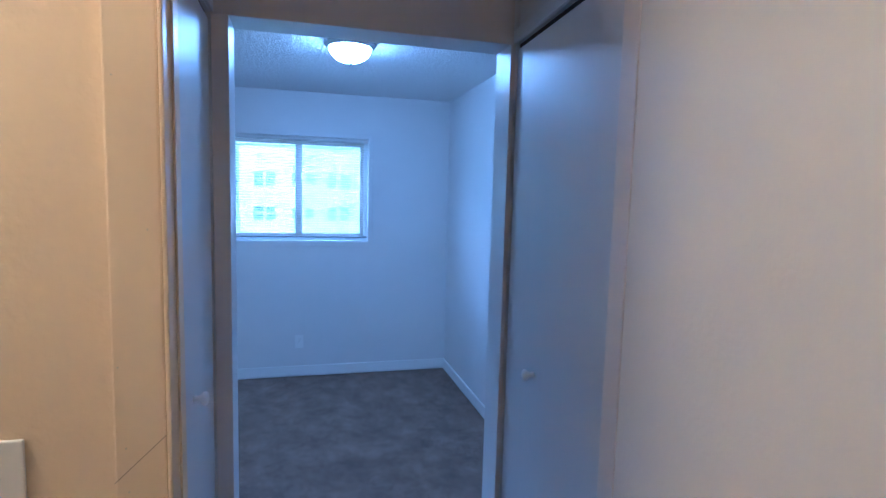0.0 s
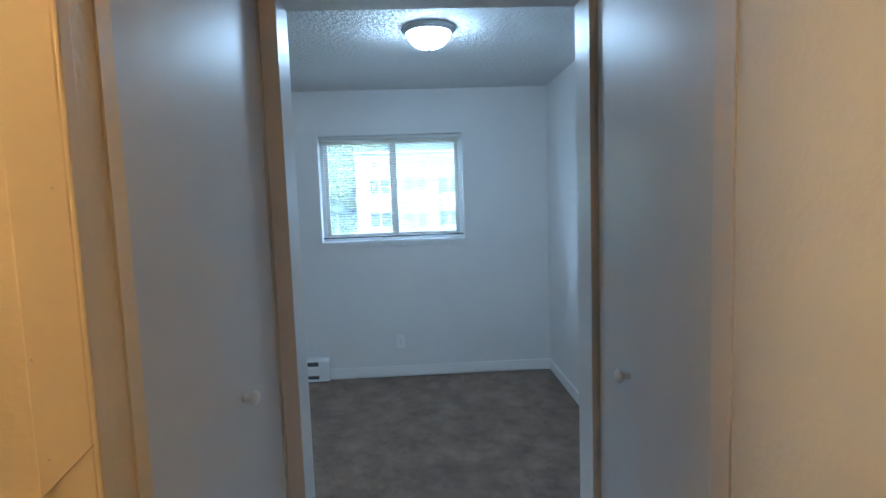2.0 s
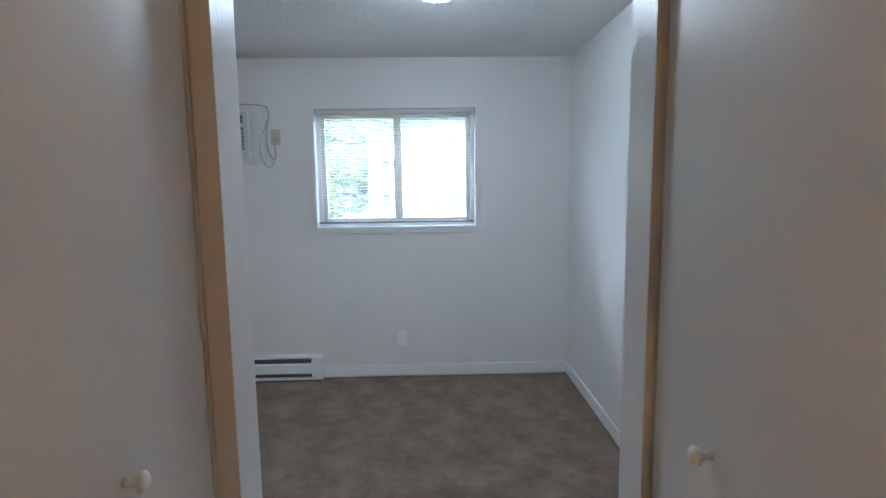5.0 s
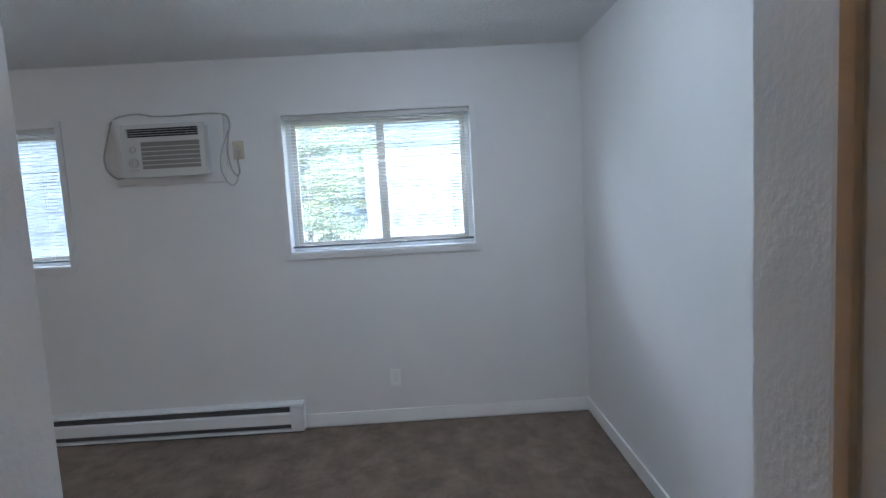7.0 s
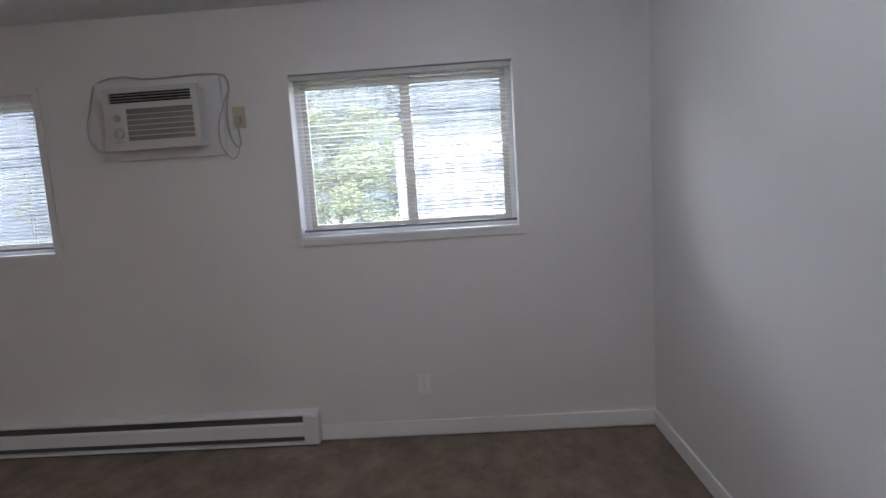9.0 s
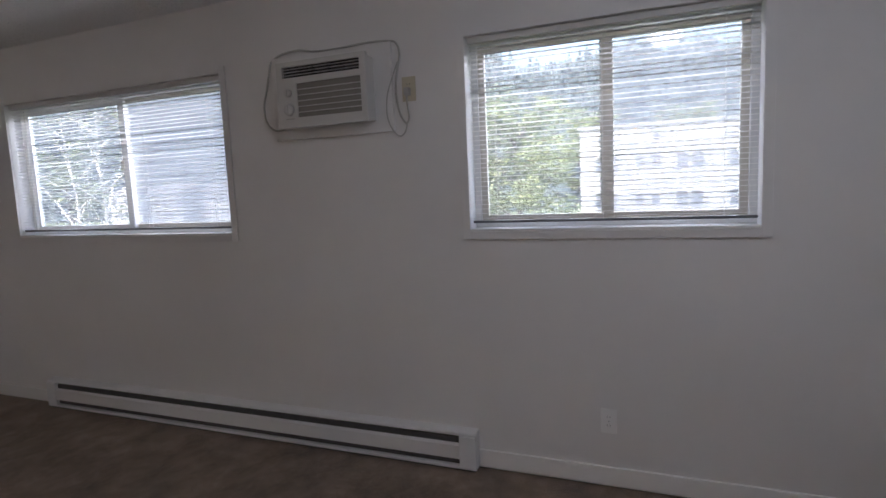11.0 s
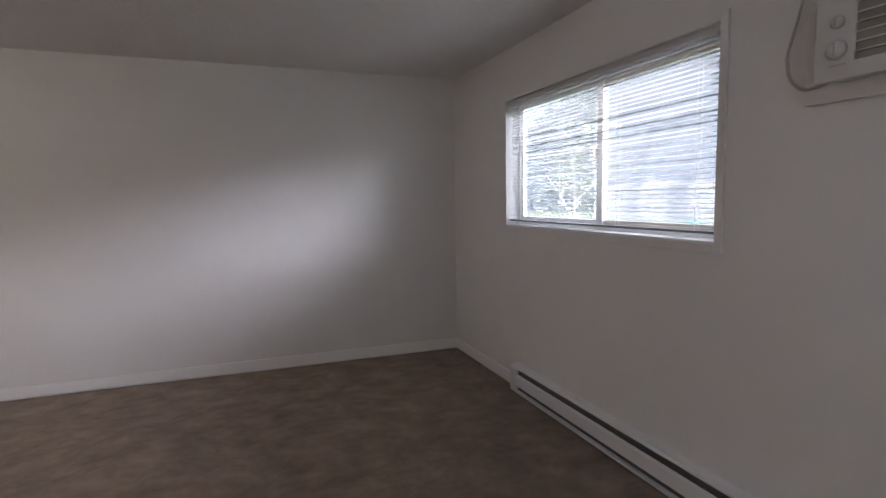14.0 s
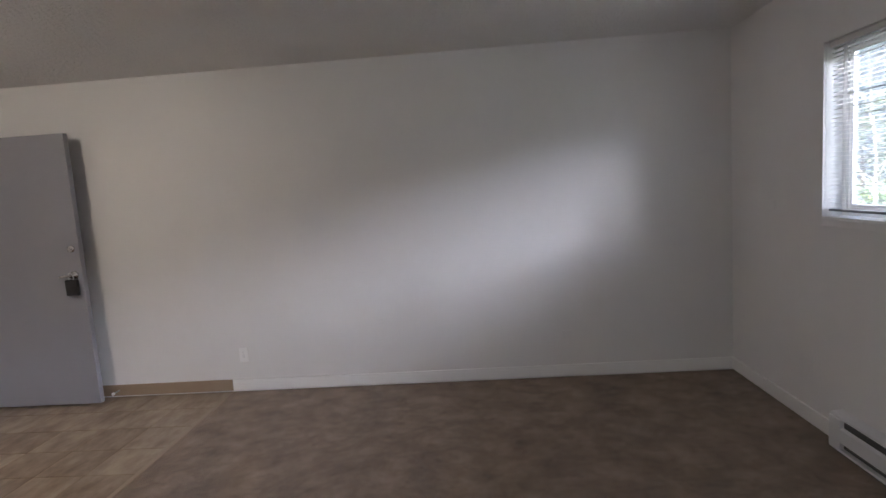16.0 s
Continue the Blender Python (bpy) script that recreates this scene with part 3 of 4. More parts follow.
def heater():
    x0, x1 = -5.03, -1.922
    top = thing("baseboard_heater", "long white electric baseboard heater under the windows", "heater", "", ((x0 + x1) / 2, 0, 0))
    t = Matrix.Translation((-(x0 + x1) / 2, 0, 0))

    def put(name, bm, mat, lab=""):
        bm.transform(t)
        return part(name, bm, mat, top, lab)

    e = 0.085
    put("back_panel", boxed(x0, x1, -0.012, -0.001, 0.012, 0.20, 0.002), ENAMEL)
    hood = bmesh.new()
    pr = [(-0.012, 0.200), (-0.058, 0.196), (-0.066, 0.189), (-0.066, 0.181), (-0.062, 0.181), (-0.056, 0.190), (-0.012, 0.194)]
    for a, b in ((x0, x1),):
        ends = [[hood.verts.new((x, y, z)) for y, z in pr] for x in (a, b)]
        for k in range(len(pr)):
            hood.faces.new([ends[0][k], ends[0][(k + 1) % len(pr)], ends[1][(k + 1) % len(pr)], ends[1][k]])
        hood.faces.new(ends[0][::-1])
        hood.faces.new(ends[1])
    put("hood", hood, ENAMEL)
    fp = bmesh.new()
    pr = [(-0.070, 0.062), (-0.070, 0.130), (-0.061, 0.142), (-0.057, 0.141), (-0.065, 0.128), (-0.065, 0.062)]
    ends = [[fp.verts.new((x, y, z)) for y, z in pr] for x in (x0 + 0.02, x1 - 0.02)]
    for k in range(len(pr)):
        fp.faces.new([ends[0][k], ends[0][(k + 1) % len(pr)], ends[1][(k + 1) % len(pr)], ends[1][k]])
    fp.faces.new(ends[0][::-1])
    fp.faces.new(ends[1])
    put("front_panel", fp, ENAMEL)
    put("bottom_lip", boxed(x0, x1, -0.072, -0.0125, 0.012, 0.0255, 0.003), ENAMEL)
    put("fin_core", boxed(x0 + e, x1 - e, -0.052, -0.014, 0.030, 0.168), FIN, "dark heating fins")
    for a, b in ((x0, x0 + e), (x1 - e, x1)):
        put("end_cap", boxed(a, b, -0.0735, -0.0128, 0.026, 0.1805, 0.003), ENAMEL, "white end cap")
    # Dark sheet added for the shade in the gap below the heater.
    put("gap_shade", boxed(x0 + 0.01, x1 - 0.01, -0.060, -0.0015, 0.0, 0.0118), FIN, "dark sheet for the shade under the heater")


heater()

# ---------------------------------------------------------------- ceiling lights


def ceiling_light(m, glow, label):
    top = tagged(new("ceiling_light"), label, "ceiling light", "flush ceiling lights")
    top.matrix_world = m @ Matrix.Diagonal((0.92, 0.92, 0.82, 1.0))
    part("base_ring", turned([(0, 0), (0.150, 0), (0.158, -0.006), (0.158, -0.018), (0.150, -0.026), (0.140, -0.030), (0.136, -0.040), (0.128, -0.040), (0.128, -0.004), (0, -0.004)], 48), PEWTER, top, "brushed nickel base ring", True)
    prof = [(0.127, -0.036)]
    for k in range(1, 10):
        a = math.pi / 2 * k / 10
        prof.append((0.127 * math.cos(a), -0.036 - 0.100 * math.sin(a)))
    prof.append((0.0, -0.136))
    part("glass_bowl", turned(prof, 48), glow, top, "lit alabaster glass bowl", True)
    part("finial", turned([(0, -0.134), (0.013, -0.136), (0.014, -0.141), (0.006, -0.145), (0.008, -0.150), (0.005, -0.156), (0, -0.158)], 20), PEWTER, top, "small nickel finial", True)
    return top


ceiling_light(pose(-1.022, -1.60, H), GLOW, "flush ceiling light with a glowing glass bowl")
ceiling_light(pose(-1.985, -4.255, H), WARMGLOW, "warm flush ceiling light in the hall")
ceiling_light(pose(-4.2, -4.9, H), CREAMGLOW, "cream flush ceiling light above the entry tiles")

# ---------------------------------------------------------------- hall: closets and trim


def knob(parent, m):
    k = turned([(0, 0.0), (0.0085, 0.0), (0.0080, 0.008), (0.0065, 0.012), (0.011, 0.018), (0.0165, 0.023), (0.0175, 0.029), (0.014, 0.034), (0.006, 0.036), (0, 0.0362)], 24)
    k.transform(m)
    part("knob", k, PLASTIC, parent, "small white knob", True)


def closet_door(name, x, y0, y1, side, knob_y, knob_z, label):
    """A flush slab in a wall along y; side is the way it faces."""
    top = tagged(new(name), label, "door", "", "structure")
    a, b = sorted((x - side * 0.004, x - side * 0.036))
    part("slab", boxed(a, b, y0 + 0.001, y1 - 0.004, 0.012, 2.088, 0.002), CLOSET, top)
    knob(top, Matrix.Translation((x - side * 0.004, knob_y, knob_z)) @ Matrix.Rotation(radians(90 * side), 4, "Y"))
    tr = bmesh.new()
    a, b = sorted((x - side * 0.012, x - side * 0.034))
    box(tr, a, b, y0, y1, 2.094, 2.107)
    # The track's dark colour is the shade under the door head.
    part("track", tr, DARK, top, "top track, its shade painted near-black")
    c = bmesh.new()
    a, b = sorted((x + side * 0.0005, x + side * 0.010))
    box(c, a, b, y0 - 0.003, y1, 2.109, 2.150, 0.002)
    part("head_casing", c, HALLWALL, top)
    return top


east_closet = closet_door("door_1", 0.0, -0.730, -0.002, -1, -0.257, 1.064, "off-white flush closet door, closed")
east_closet.matrix_world = pose(-0.592, -3.008, 0, 0, 0, -2.3)
closet_door("door_2", DOOR_L, -3.963, -3.012, 1, -3.325, 1.078, "off-white flush closet door, closed, scuffed gloss")
structure("trim_closet_east", boxed(-0.6330, -0.6225, -3.762, -3.702, 0.0, H - 0.002, 0.003), CASING, "tan painted casing strip beside the closet")
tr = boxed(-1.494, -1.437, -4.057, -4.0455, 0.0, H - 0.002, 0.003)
structure("trim_nook", tr, NOOKTRIM, "casing board with a scarf joint, warm light in its colour")
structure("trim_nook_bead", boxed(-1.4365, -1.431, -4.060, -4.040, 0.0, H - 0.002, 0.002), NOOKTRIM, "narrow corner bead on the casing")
# Added strip: warm bounce light on the wall end, as colour.
structure("trim_nook_edge", boxed(-1.4365, -1.4335, -3.994, -3.966, 0.0, H - 0.002), NOOKTRIM, "golden strip painted for warm bounce light on the wall end")
structure("trim_header", boxed(OPEN_L - 0.06, OPEN_R + 0.008, OPEN_F - 0.006, OPEN_F - 0.0005, OPEN_T + 0.0005, H - 0.002), CASING, "tan painted header face")
structure("trim_jamb_west", boxed(DOOR_L + 0.002, OPEN_L, OPEN_F - 0.006, OPEN_F - 0.0005, 0.0, OPEN_T), CASING, "tan painted jamb face")
structure("trim_jamb_east", boxed(OPEN_R, DOOR_R - 0.002, OPEN_F - 0.006, OPEN_F - 0.0005, 0.0, OPEN_T), CASING, "narrow tan jamb face")


def scarf_marks():
    sc = bmesh.new()
    v = [sc.verts.new(p) for p in ((-1.4935, -4.0576, 1.250), (-1.4375, -4.0576, 1.304), (-1.4375, -4.0576, 1.3052), (-1.4935, -4.0576, 1.2512))]
    w = [sc.verts.new((p.co.x, -4.0572, p.co.z)) for p in v]
    sc.faces.new(v)
    sc.faces.new(w[::-1])
    for k in range(4):
        sc.faces.new([v[k], v[(k + 1) % 4], w[(k + 1) % 4], w[k]])
    structure("trim_scarf_joint", sc, COVE, "dark diagonal scarf joint line")
    for z, x in ((1.39, -1.487), (1.292, -1.481), (1.238, -1.479), (1.55, -1.452), (1.72, -1.484)):
        d = turned([(0, 0.0), (0.0012, 0.0), (0.0010, 0.0004), (0, 0.0005)], 10)
        d.transform(Matrix.Translation((x, -4.0571, z)) @ Matrix.Rotation(radians(90), 4, "X"))
        tagged(finish("nail_head", d, ALMOND), "tiny filled nail head in the casing", "nail", "casing nails")


scarf_marks()

# ---------------------------------------------------------------- entry door


def entry_door():
    top = tagged(new("door_3"), "grey painted slab entry door, open against the wall", "door", "", "structure")
    xf, xb, y0, y1 = -6.055, -6.100, -5.66, -4.775
    part("slab", boxed(xb, xf, y0, y1, 0.018, 2.055, 0.003), DOORGREY, top)
    db = turned([(0, 0.0), (0.027, 0.0), (0.026, 0.006), (0.019, 0.011), (0, 0.012)], 28)
    db.transform(Matrix.Translation((xf, -4.835, 1.212)) @ Matrix.Rotation(radians(90), 4, "Y"))
    bolt = part("deadbolt", db, CHROME, top, "satin chrome deadbolt", True)
    part("thumb_turn", boxed(xf + 0.0125, xf + 0.026, -4.850, -4.820, 1.208, 1.216, 0.002), CHROME, bolt)
    ro = turned([(0, 0.0), (0.033, 0.0), (0.031, 0.006), (0.013, 0.012), (0.012, 0.034), (0, 0.035)], 28)
    ro.transform(Matrix.Translation((xf, -4.840, 1.012)) @ Matrix.Rotation(radians(90), 4, "Y"))
    h = part("door_handle", ro, CHROME, top, "chrome lever handle", True)
    part("lever", tube(curve_points([(xf + 0.036, -4.835, 1.012), (xf + 0.038, -4.88, 1.014), (xf + 0.036, -4.93, 1.008)], 5), 0.008, 10), CHROME, h, "", True)
    for z in (0.25, 1.05, 1.82):
        hi = tube([(xb - 0.006, y0 - 0.008, z - 0.05), (xb - 0.006, y0 - 0.008, z + 0.05)], 0.007, 10)
        part("hinge", hi, PEWTER, top, "", True)
    lb = tagged(new("key_lockbox"), "small black lockbox hanging from the door lever", "lockbox")
    part("shell", boxed(xf + 0.012, xf + 0.044, -4.890, -4.800, 0.865, 0.985, 0.008), BLACK, lb)
    part("shackle", tube(curve_points([(xf + 0.030, -4.862, 0.984), (xf + 0.034, -4.860, 1.020), (xf + 0.036, -4.845, 1.036), (xf + 0.034, -4.828, 1.020), (xf + 0.030, -4.826, 0.984)], 5), 0.004, 8), PEWTER, lb, "steel shackle", True)
    st = tagged(new("door_stop"), "small white-tipped door stop on the cove base", "door stop")
    rod = tube([(WEST + 0.010, -4.73, 0.055), (WEST + 0.075, -4.73, 0.055)], 0.006, 10)
    part("rod", rod, PEWTER, st, "", True)
    tip = tube([(WEST + 0.075, -4.73, 0.055), (WEST + 0.092, -4.73, 0.055)], 0.011, 12)
    part("tip", tip, PLASTIC, st, "white rubber tip", True)


entry_door()

# ---------------------------------------------------------------- outdoors
GZ = -3.4
structure("ground", boxed(-900, 900, -900, 1500, GZ - 1, GZ), GROUND, "grassy ground falling away below the windows")


def west_rise(x):
    """The ridge climbs towards the west."""
    t = max(0.0, min(1.0, (-40 - x) / 110))
    return 1.1 + 1.3 * t * t * (3 - 2 * t)


def hill():
    bm = bmesh.new()
    nx, ny = 60, 16
    rows = []
    for j in range(ny + 1):
        row = []
        for i in range(nx + 1):
            x = -330 + 560 * i / nx
            v = j / ny
            y = 95 + 210 * v
            rise = 57 * (1 - math.cos(math.pi * min(1, v * 1.05))) / 2
            z = GZ - 0.3 + rise * west_rise(x) * (0.85 + 0.3 * noise.noise(Vector((x / 70, 2.0, 0.5)))) + 2.0 * noise.noise(Vector((x / 25, y / 25, 0)))* v
            row.append(bm.verts.new((x, y, z)))
        rows.append(row)
    for a, b in zip(rows, rows[1:]):
        for i in range(nx):
            bm.faces.new([a[i], a[i + 1], b[i + 1], b[i]])
    return rows, bm


def hill_height(x, y):
    v = max(0, min(1, (y - 95) / 210))
    rise = 57 * (1 - math.cos(math.pi * min(1, v * 1.05))) / 2
    return GZ - 0.3 + rise * west_rise(x) * (0.85 + 0.3 * noise.noise(Vector((x / 70, 2.0, 0.5)))) + 2.0 * noise.noise(Vector((x / 25, y / 25, 0))) * v


_rows, _bm = hill()
structure("backdrop_hill", _bm, FOREST, "wooded hillside behind the houses")


def conifer_wood():
    """Far firs, ragged skirts in tiers."""
    rnd = random.Random(11)
    bm = bmesh.new()
    for n in range(3400):
        x, y = rnd.uniform(-320, 120), rnd.uniform(100, 290)
        z = hill_height(x, y) - 0.5
        h = rnd.uniform(9, 23)
        r = h * rnd.uniform(0.13, 0.20)
        tiers = 5
        for k in range(tiers):
            zb, zt = z + h * (0.08 + 0.8 * k / tiers), z + h * (0.36 + 0.66 * k / tiers)
            rk = r * (1 - 0.8 * k / tiers)
            tip = bm.verts.new((x + rnd.uniform(-0.1, 0.1), y, zt))
            m = 9
            ring = []
            for q in range(m):
                a = 2 * math.pi * (q + rnd.random() * 0.5) / m
                f = rk * rnd.uniform(0.6, 1.15)
                ring.append(bm.verts.new((x + f * math.cos(a), y + f * math.sin(a), zb - rnd.uniform(0, 0.10) * h)))
            for q in range(m):
                bm.faces.new([tip, ring[q], ring[(q + 1) % m]])
    me = bpy.data.meshes.new("conifer_wood")
    bm.to_mesh(me)
    bm.free()
    me.materials.append(CONIFER)
    tagged(new("conifer_wood", me), "dark fir forest covering the far hillside, tinted for haze", "forest", "", "stuff")


conifer_wood()


def leaf_crown(rnd, blobs, count, size):
    vs, fs = [], []
    for n in range(count):
        c, r = rnd.choice(blobs)
        d = Vector((rnd.gauss(0, 1), rnd.gauss(0, 1), rnd.gauss(0, 1))).normalized() * r * rnd.uniform(0.45, 1.05)
        p = Vector(c) + Vector((d.x, d.y, d.z * 0.85))
        u = Vector((rnd.gauss(0, 1), rnd.gauss(0, 1), rnd.gauss(0, 1))).normalized()
        w = u.cross(Vector((rnd.gauss(0, 1), rnd.gauss(0, 1), rnd.gauss(0, 1)))).normalized()
        s = size * rnd.uniform(0.6, 1.4)
        b = len(vs)
        vs += [p - u * s, p + w * s * 0.55, p + u * s, p - w * s * 0.55]
        fs.append((b, b + 1, b + 2, b + 3))
    me = bpy.data.meshes.new("crown")
    me.from_pydata([tuple(v) for v in vs], [], fs)
    return me


def tree(x, y, height, spread, leaves, bark, label, seed, count=1400, size=0.22, lean=0.0, limbs=9, slim=1.0):
    rnd = random.Random(seed)
    top = thing("tree", label, "tree", "trees outside", (x, y, GZ))
    pts = [(lean * height * t * t + rnd.uniform(-0.05, 0.05) * height * 0.3 * t, rnd.uniform(-0.03, 0.03) * height * t, height * 0.92 * t) for t in (0, 0.2, 0.4, 0.6, 0.8, 1.0)]
    r0 = (0.018 * height + 0.05) * slim
    line = curve_points(pts, 4)
    part("trunk", tube(line, r0, 8, [r0 * (1 - 0.9 * k / (len(line) - 1)) for k in range(len(line))]), bark, top, "", True)
    lb = bmesh.new()
    blobs = []
    for k in range(limbs):
        t = 0.28 + 0.66 * k / max(1, limbs - 1)
        base = line[min(len(line) - 1, int(t * (len(line) - 1)))]
        a = k * 2.4 + rnd.uniform(-0.4, 0.4)
        ln = spread * rnd.uniform(0.6, 1.0) * (1.1 - 0.6 * t)
        end = base + Vector((math.cos(a) * ln, math.sin(a) * ln, ln * rnd.uniform(0.5, 1.0)))
        mid = (base + end) / 2 + Vector((0, 0, 0.1 * ln))
        seg = tube(curve_points([base, mid, end], 3), 0.03, 5, [r0 * 0.45 * (1 - 0.85 * i / 6) for i in range(7)])
        me = bpy.data.meshes.new("tmp")
        seg.to_mesh(me)
        seg.free()
        lb.from_mesh(me)
        bpy.data.meshes.remove(me)
        blobs.append((tuple(end), spread * rnd.uniform(0.22, 0.42)))
        blobs.append((tuple(mid), spread * rnd.uniform(0.15, 0.3)))
    part("limbs", lb, bark, top, "", True)
    if count:
        me = leaf_crown(rnd, blobs, count, size)
        me.materials.append(leaves)
        cr = new("crown", me)
        cr.parent = top
    return top


tree(-7.4, 25, 8.6, 3.4, LEAF, BARK, "yellow-green leafy tree behind the building's corner", 1, 11000, 0.095)
tree(-10.8, 27, 9.6, 3.8, LEAFB, BARK, "olive-green leafy tree on the slope", 2, 11000, 0.095)
tree(-5.9, 44, 10.5, 3.6, LEAF, BARK, "leafy tree beside the white building", 3, 8000, 0.11)
tree(-14.5, 30, 8.8, 4.0, LEAF, BARK, "tall yellow-green leafy tree", 4, 11000, 0.095)
tree(-9.5, 20, 5.0, 2.6, LEAFB, BARK, "low olive shrubby tree", 5, 8000, 0.085)
tree(2.5, 60, 12.5, 4.5, LEAF, BARK, "leafy tree above the white roof", 6, 8000, 0.13)
tree(-16.0, 8.6, 8.5, 2.6, LEAFB, BIRCHBARK, "pale-barked tree with sparse leaves", 21, 70, 0.10, 0.06, 14, 0.42)
tree(-19.2, 10.4, 9.0, 2.8, LEAF, BIRCHBARK, "leaning pale-barked tree with thin leaves", 22, 70, 0.10, -0.08, 14, 0.42)
tree(-21.5, 14.5, 9.4, 3.0, LEAFB, BIRCHBARK, "pale slender tree, nearly bare", 23, 80, 0.10, 0.05, 14, 0.42)
tree(-35.5, 41, 7.4, 3.0, LEAF, BARK, "yellow-green tree by the houses", 24, 5000, 0.16)
tree(-66, 42, 11, 4.5, LEAFB, BARK, "broad tree behind the hedge", 26, 1500)


def house(x0, x1, y0, y1, height, rows, label, name="apartment_building", cols=(), pitched=False):
    top = thing(name, label, "building", "", ((x0 + x1) / 2, (y0 + y1) / 2, GZ))
    t = Matrix.Translation((-(x0 + x1) / 2, -(y0 + y1) / 2, -GZ))

    def put(nm, bm, mat, lab="", parent=None):
        bm.transform(t)
        return part(nm, bm, mat, parent or top, lab)

    holes = [(cx - w / 2, cx + w / 2, cz - h / 2, cz + h / 2) for cx, cz, w, h in cols]
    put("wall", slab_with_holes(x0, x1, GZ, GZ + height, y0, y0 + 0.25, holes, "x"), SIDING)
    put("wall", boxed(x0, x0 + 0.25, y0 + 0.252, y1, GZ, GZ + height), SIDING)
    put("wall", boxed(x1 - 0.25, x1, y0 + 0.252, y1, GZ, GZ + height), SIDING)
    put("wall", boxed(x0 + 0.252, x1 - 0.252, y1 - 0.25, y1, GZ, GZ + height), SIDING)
    n = int(height / 0.22)
    sd = bmesh.new()
    for k in range(n):
        z = GZ + 0.22 * k
        u = x0
        for h in sorted(hh for hh in holes if hh[2] - 0.1 < z < hh[3] + 0.1):
            if h[0] - 0.08 > u:
                box(sd, u, h[0] - 0.08, y0 - 0.02, y0 - 0.001, z, z + 0.03)
            u = h[1] + 0.08
        box(sd, u, x1, y0 - 0.02, y0 - 0.001, z, z + 0.03)
    put("siding_lines", sd, SIDING)
    if pitched:
        rf = bmesh.new()
        e = 0.4
        zr = GZ + height
        a = [rf.verts.new(p) for p in ((x0 - e, y0 - e, zr), (x1 + e, y0 - e, zr), (x1 + e, (y0 + y1) / 2, zr + 2.2), (x0 - e, (y0 + y1) / 2, zr + 2.2), (x0 - e, y1 + e, zr), (x1 + e, y1 + e, zr))]
        for q in ((0, 1, 2, 3), (3, 2, 5, 4), (0, 3, 4), (1, 5, 2), (0, 4, 5, 1)):
            rf.faces.new([a[i] for i in q])
        put("roof", rf, ROOFGREY)
    else:
        put("roof", boxed(x0 - 0.12, x1 + 0.12, y0 - 0.15, y1 + 0.1, GZ + height, GZ + height + 0.18), SIDING, "flat roof with a white edge")
    for cx, cz, w, h in cols:
        fr = bmesh.new()
        box(fr, cx - w / 2 - 0.08, cx - w / 2, y0 - 0.03, y0 + 0.1, cz - h / 2 - 0.08, cz + h / 2 + 0.08)
        box(fr, cx + w / 2, cx + w / 2 + 0.08, y0 - 0.03, y0 + 0.1, cz - h / 2 - 0.08, cz + h / 2 + 0.08)
        box(fr, cx - w / 2, cx + w / 2, y0 - 0.03, y0 + 0.1, cz + h / 2, cz + h / 2 + 0.08)
        box(fr, cx - w / 2, cx + w / 2, y0 - 0.03, y0 + 0.1, cz - h / 2 - 0.08, cz - h / 2)
        box(fr, cx - w / 2, cx + w / 2, y0 + 0.02, y0 + 0.08, cz - 0.03, cz + 0.03)
        wi = put("window", fr, SIDING)
        put("pane", boxed(cx - w / 2, cx + w / 2, y0 + 0.10, y0 + 0.12, cz - h / 2, cz + h / 2), DIMPANE, "", wi)
    return top


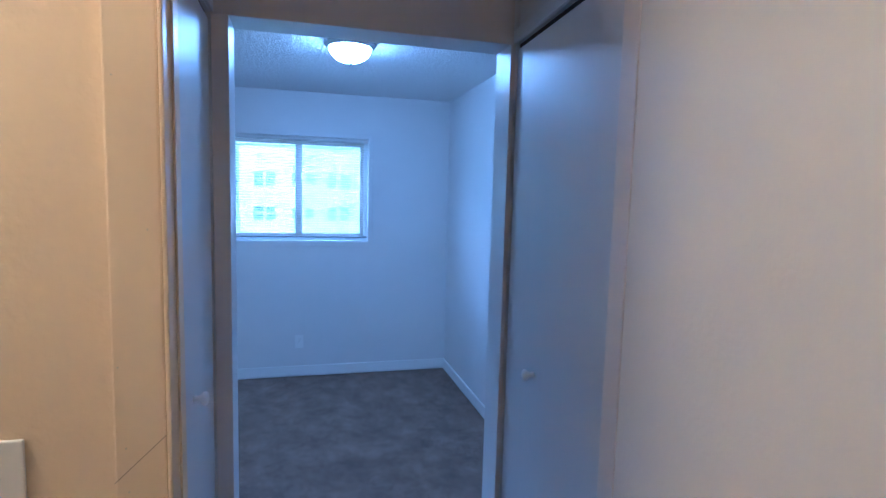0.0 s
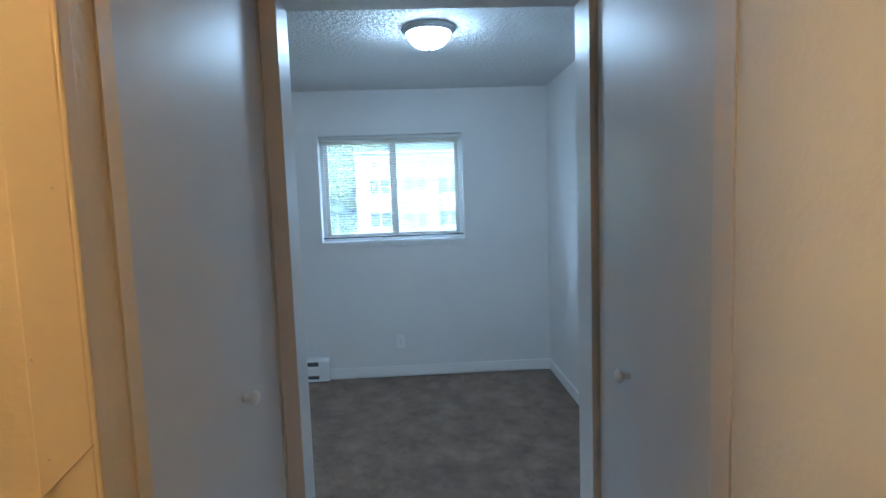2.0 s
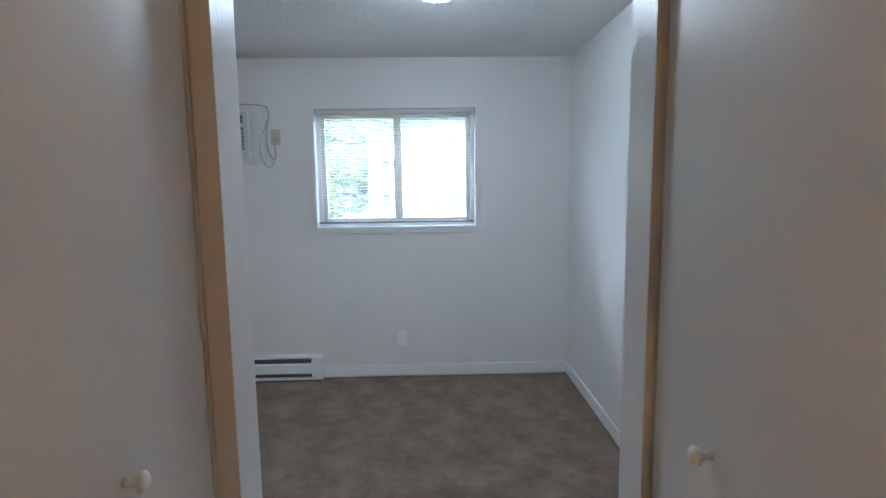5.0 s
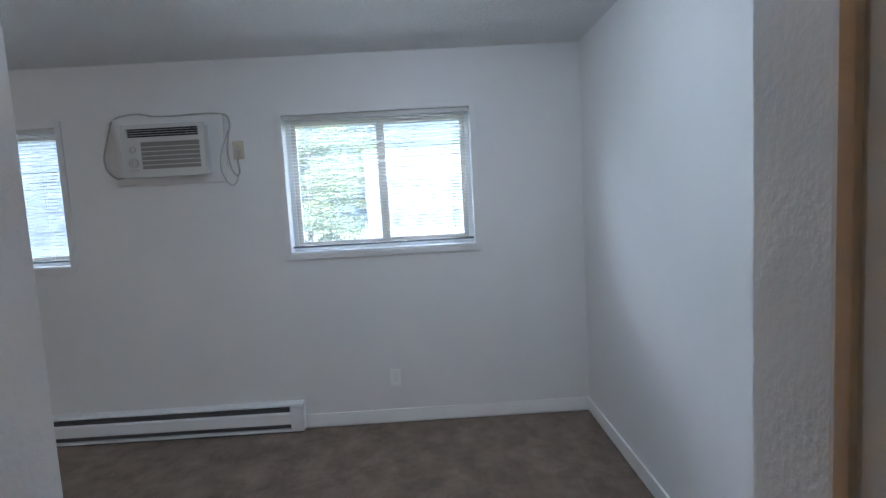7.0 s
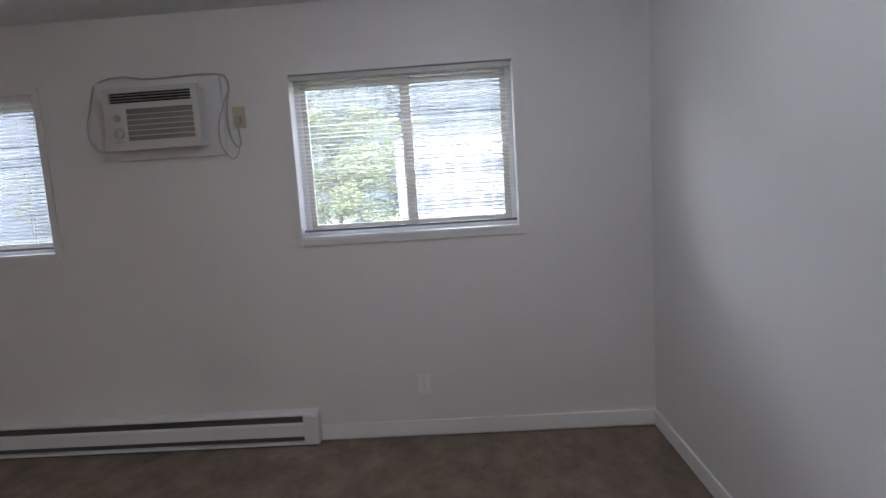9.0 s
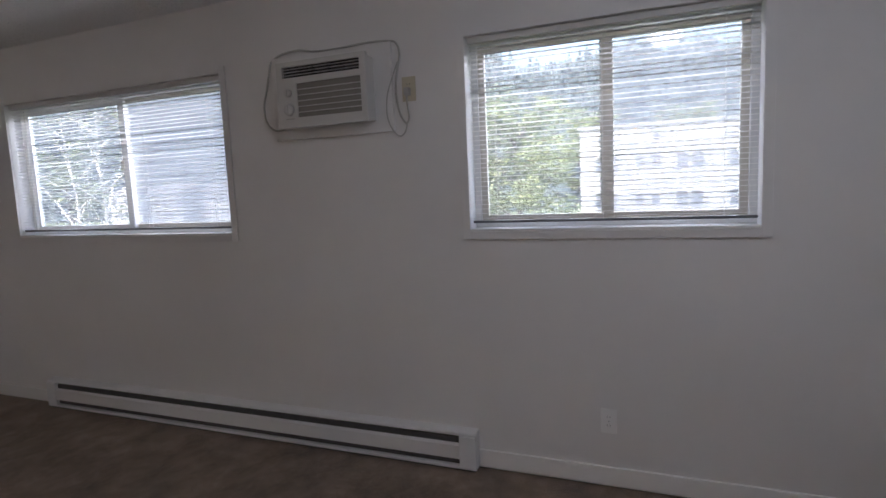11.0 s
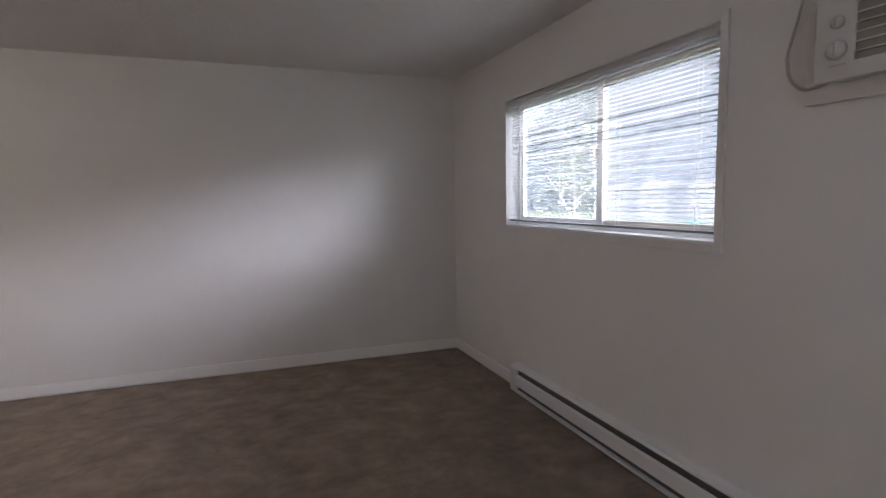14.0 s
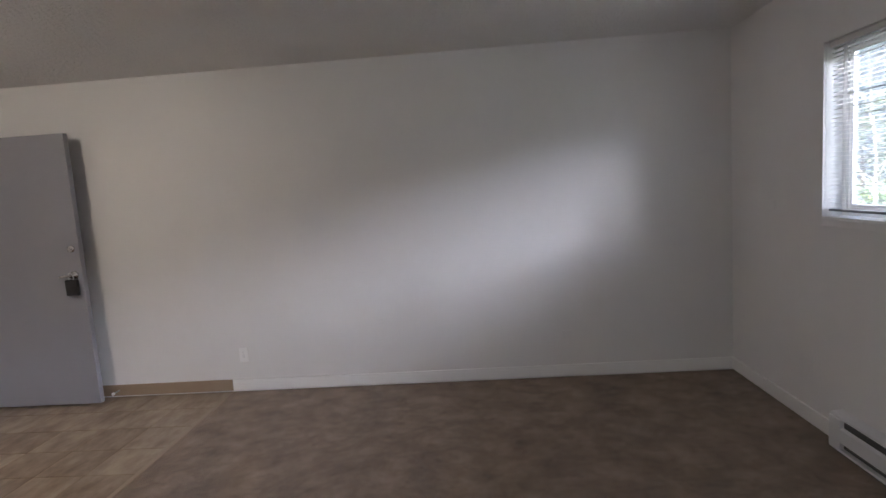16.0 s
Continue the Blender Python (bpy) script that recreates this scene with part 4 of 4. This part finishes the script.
COLS = [(x, z, 0.66, 1.05) for z in (2.6, 0.03) for x in (-4.43, -3.57, 0.96, 1.92, 4.2, 5.12)]
COLS += [(x, z, 0.54, 0.78) for z in (2.70, 0.05) for x in (-1.78, -0.70)]
COLS += [(x, 4.29, 0.36, 0.42) for x in (-4.36, -0.66)]
house(-5.82, 8.5, 38, 50, 8.55, 2, "white sided flat-roofed apartment building with small windows", cols=COLS)
for k, (x, y, w) in enumerate(((-104, 86, 9), (-91, 88, 8), (-118, 87, 8))):
    cols = [(x + w * f, z, 1.0, 1.3) for z in (-1.4, 1.4) for f in (0.18, 0.4, 0.62, 0.84)]
    house(x, x + w, y, y + 8, 6.4, 2, "white two-storey house with a grey pitched roof", "house", cols, True)


def hedge():
    rnd = random.Random(5)
    blobs = [((-62 + 1.3 * k, 40 + 3 * math.sin(k * 0.7), GZ + 0.8), rnd.uniform(1.0, 1.6)) for k in range(38)]
    me = leaf_crown(rnd, blobs, 5200, 0.25)
    me.materials.append(HEDGE)
    tagged(new("hedge", me), "bright green hedge along the street", "hedge", "", "stuff")


hedge()


def street_sign():
    top = thing("street_sign", "teal sign panel on two steel posts by the hedge", "sign", "", (-39.6, 37.2, GZ))
    part("panel", boxed(-1.0, 1.0, -0.02, 0.02, 2.05, 2.55, 0.01), TEAL, top)
    for x in (-0.8, 0.8):
        part("post", boxed(x - 0.04, x + 0.04, 0.021, 0.10, 0.0, 2.5, 0.005), PEWTER, top)


street_sign()
structure("wall_storey_below", boxed(WEST - 0.12, 0.12, BACK - 0.12, 0.16, GZ, -0.252), SIDING, "white sided storey below the flat")

# ---------------------------------------------------------------- entry floor tiles


def tiles():
    floor = bpy.data.objects["floor_entry"]
    bm = boxed(-0.151, 0.151, -0.151, 0.151, -0.005, 0.0)
    bmesh.ops.recalc_face_normals(bm, faces=bm.faces)
    top = [f for f in bm.faces if f.normal.z > 0.5]
    bmesh.ops.bevel(bm, geom=list({e for f in top for e in f.edges}), offset=0.002, segments=1, affect="EDGES")
    me = bpy.data.meshes.new("tile")
    bm.to_mesh(me)
    bm.free()
    me.materials.append(TILE)
    y = -3.815 - 0.1525
    while y > SOUTH - 0.1:
        x = WEST + 0.1525
        while x < -2.3:
            t = new("tile", me)
            t.parent = floor
            t.location = (x, y, 0)
            x += 0.305
        y -= 0.305


tiles()
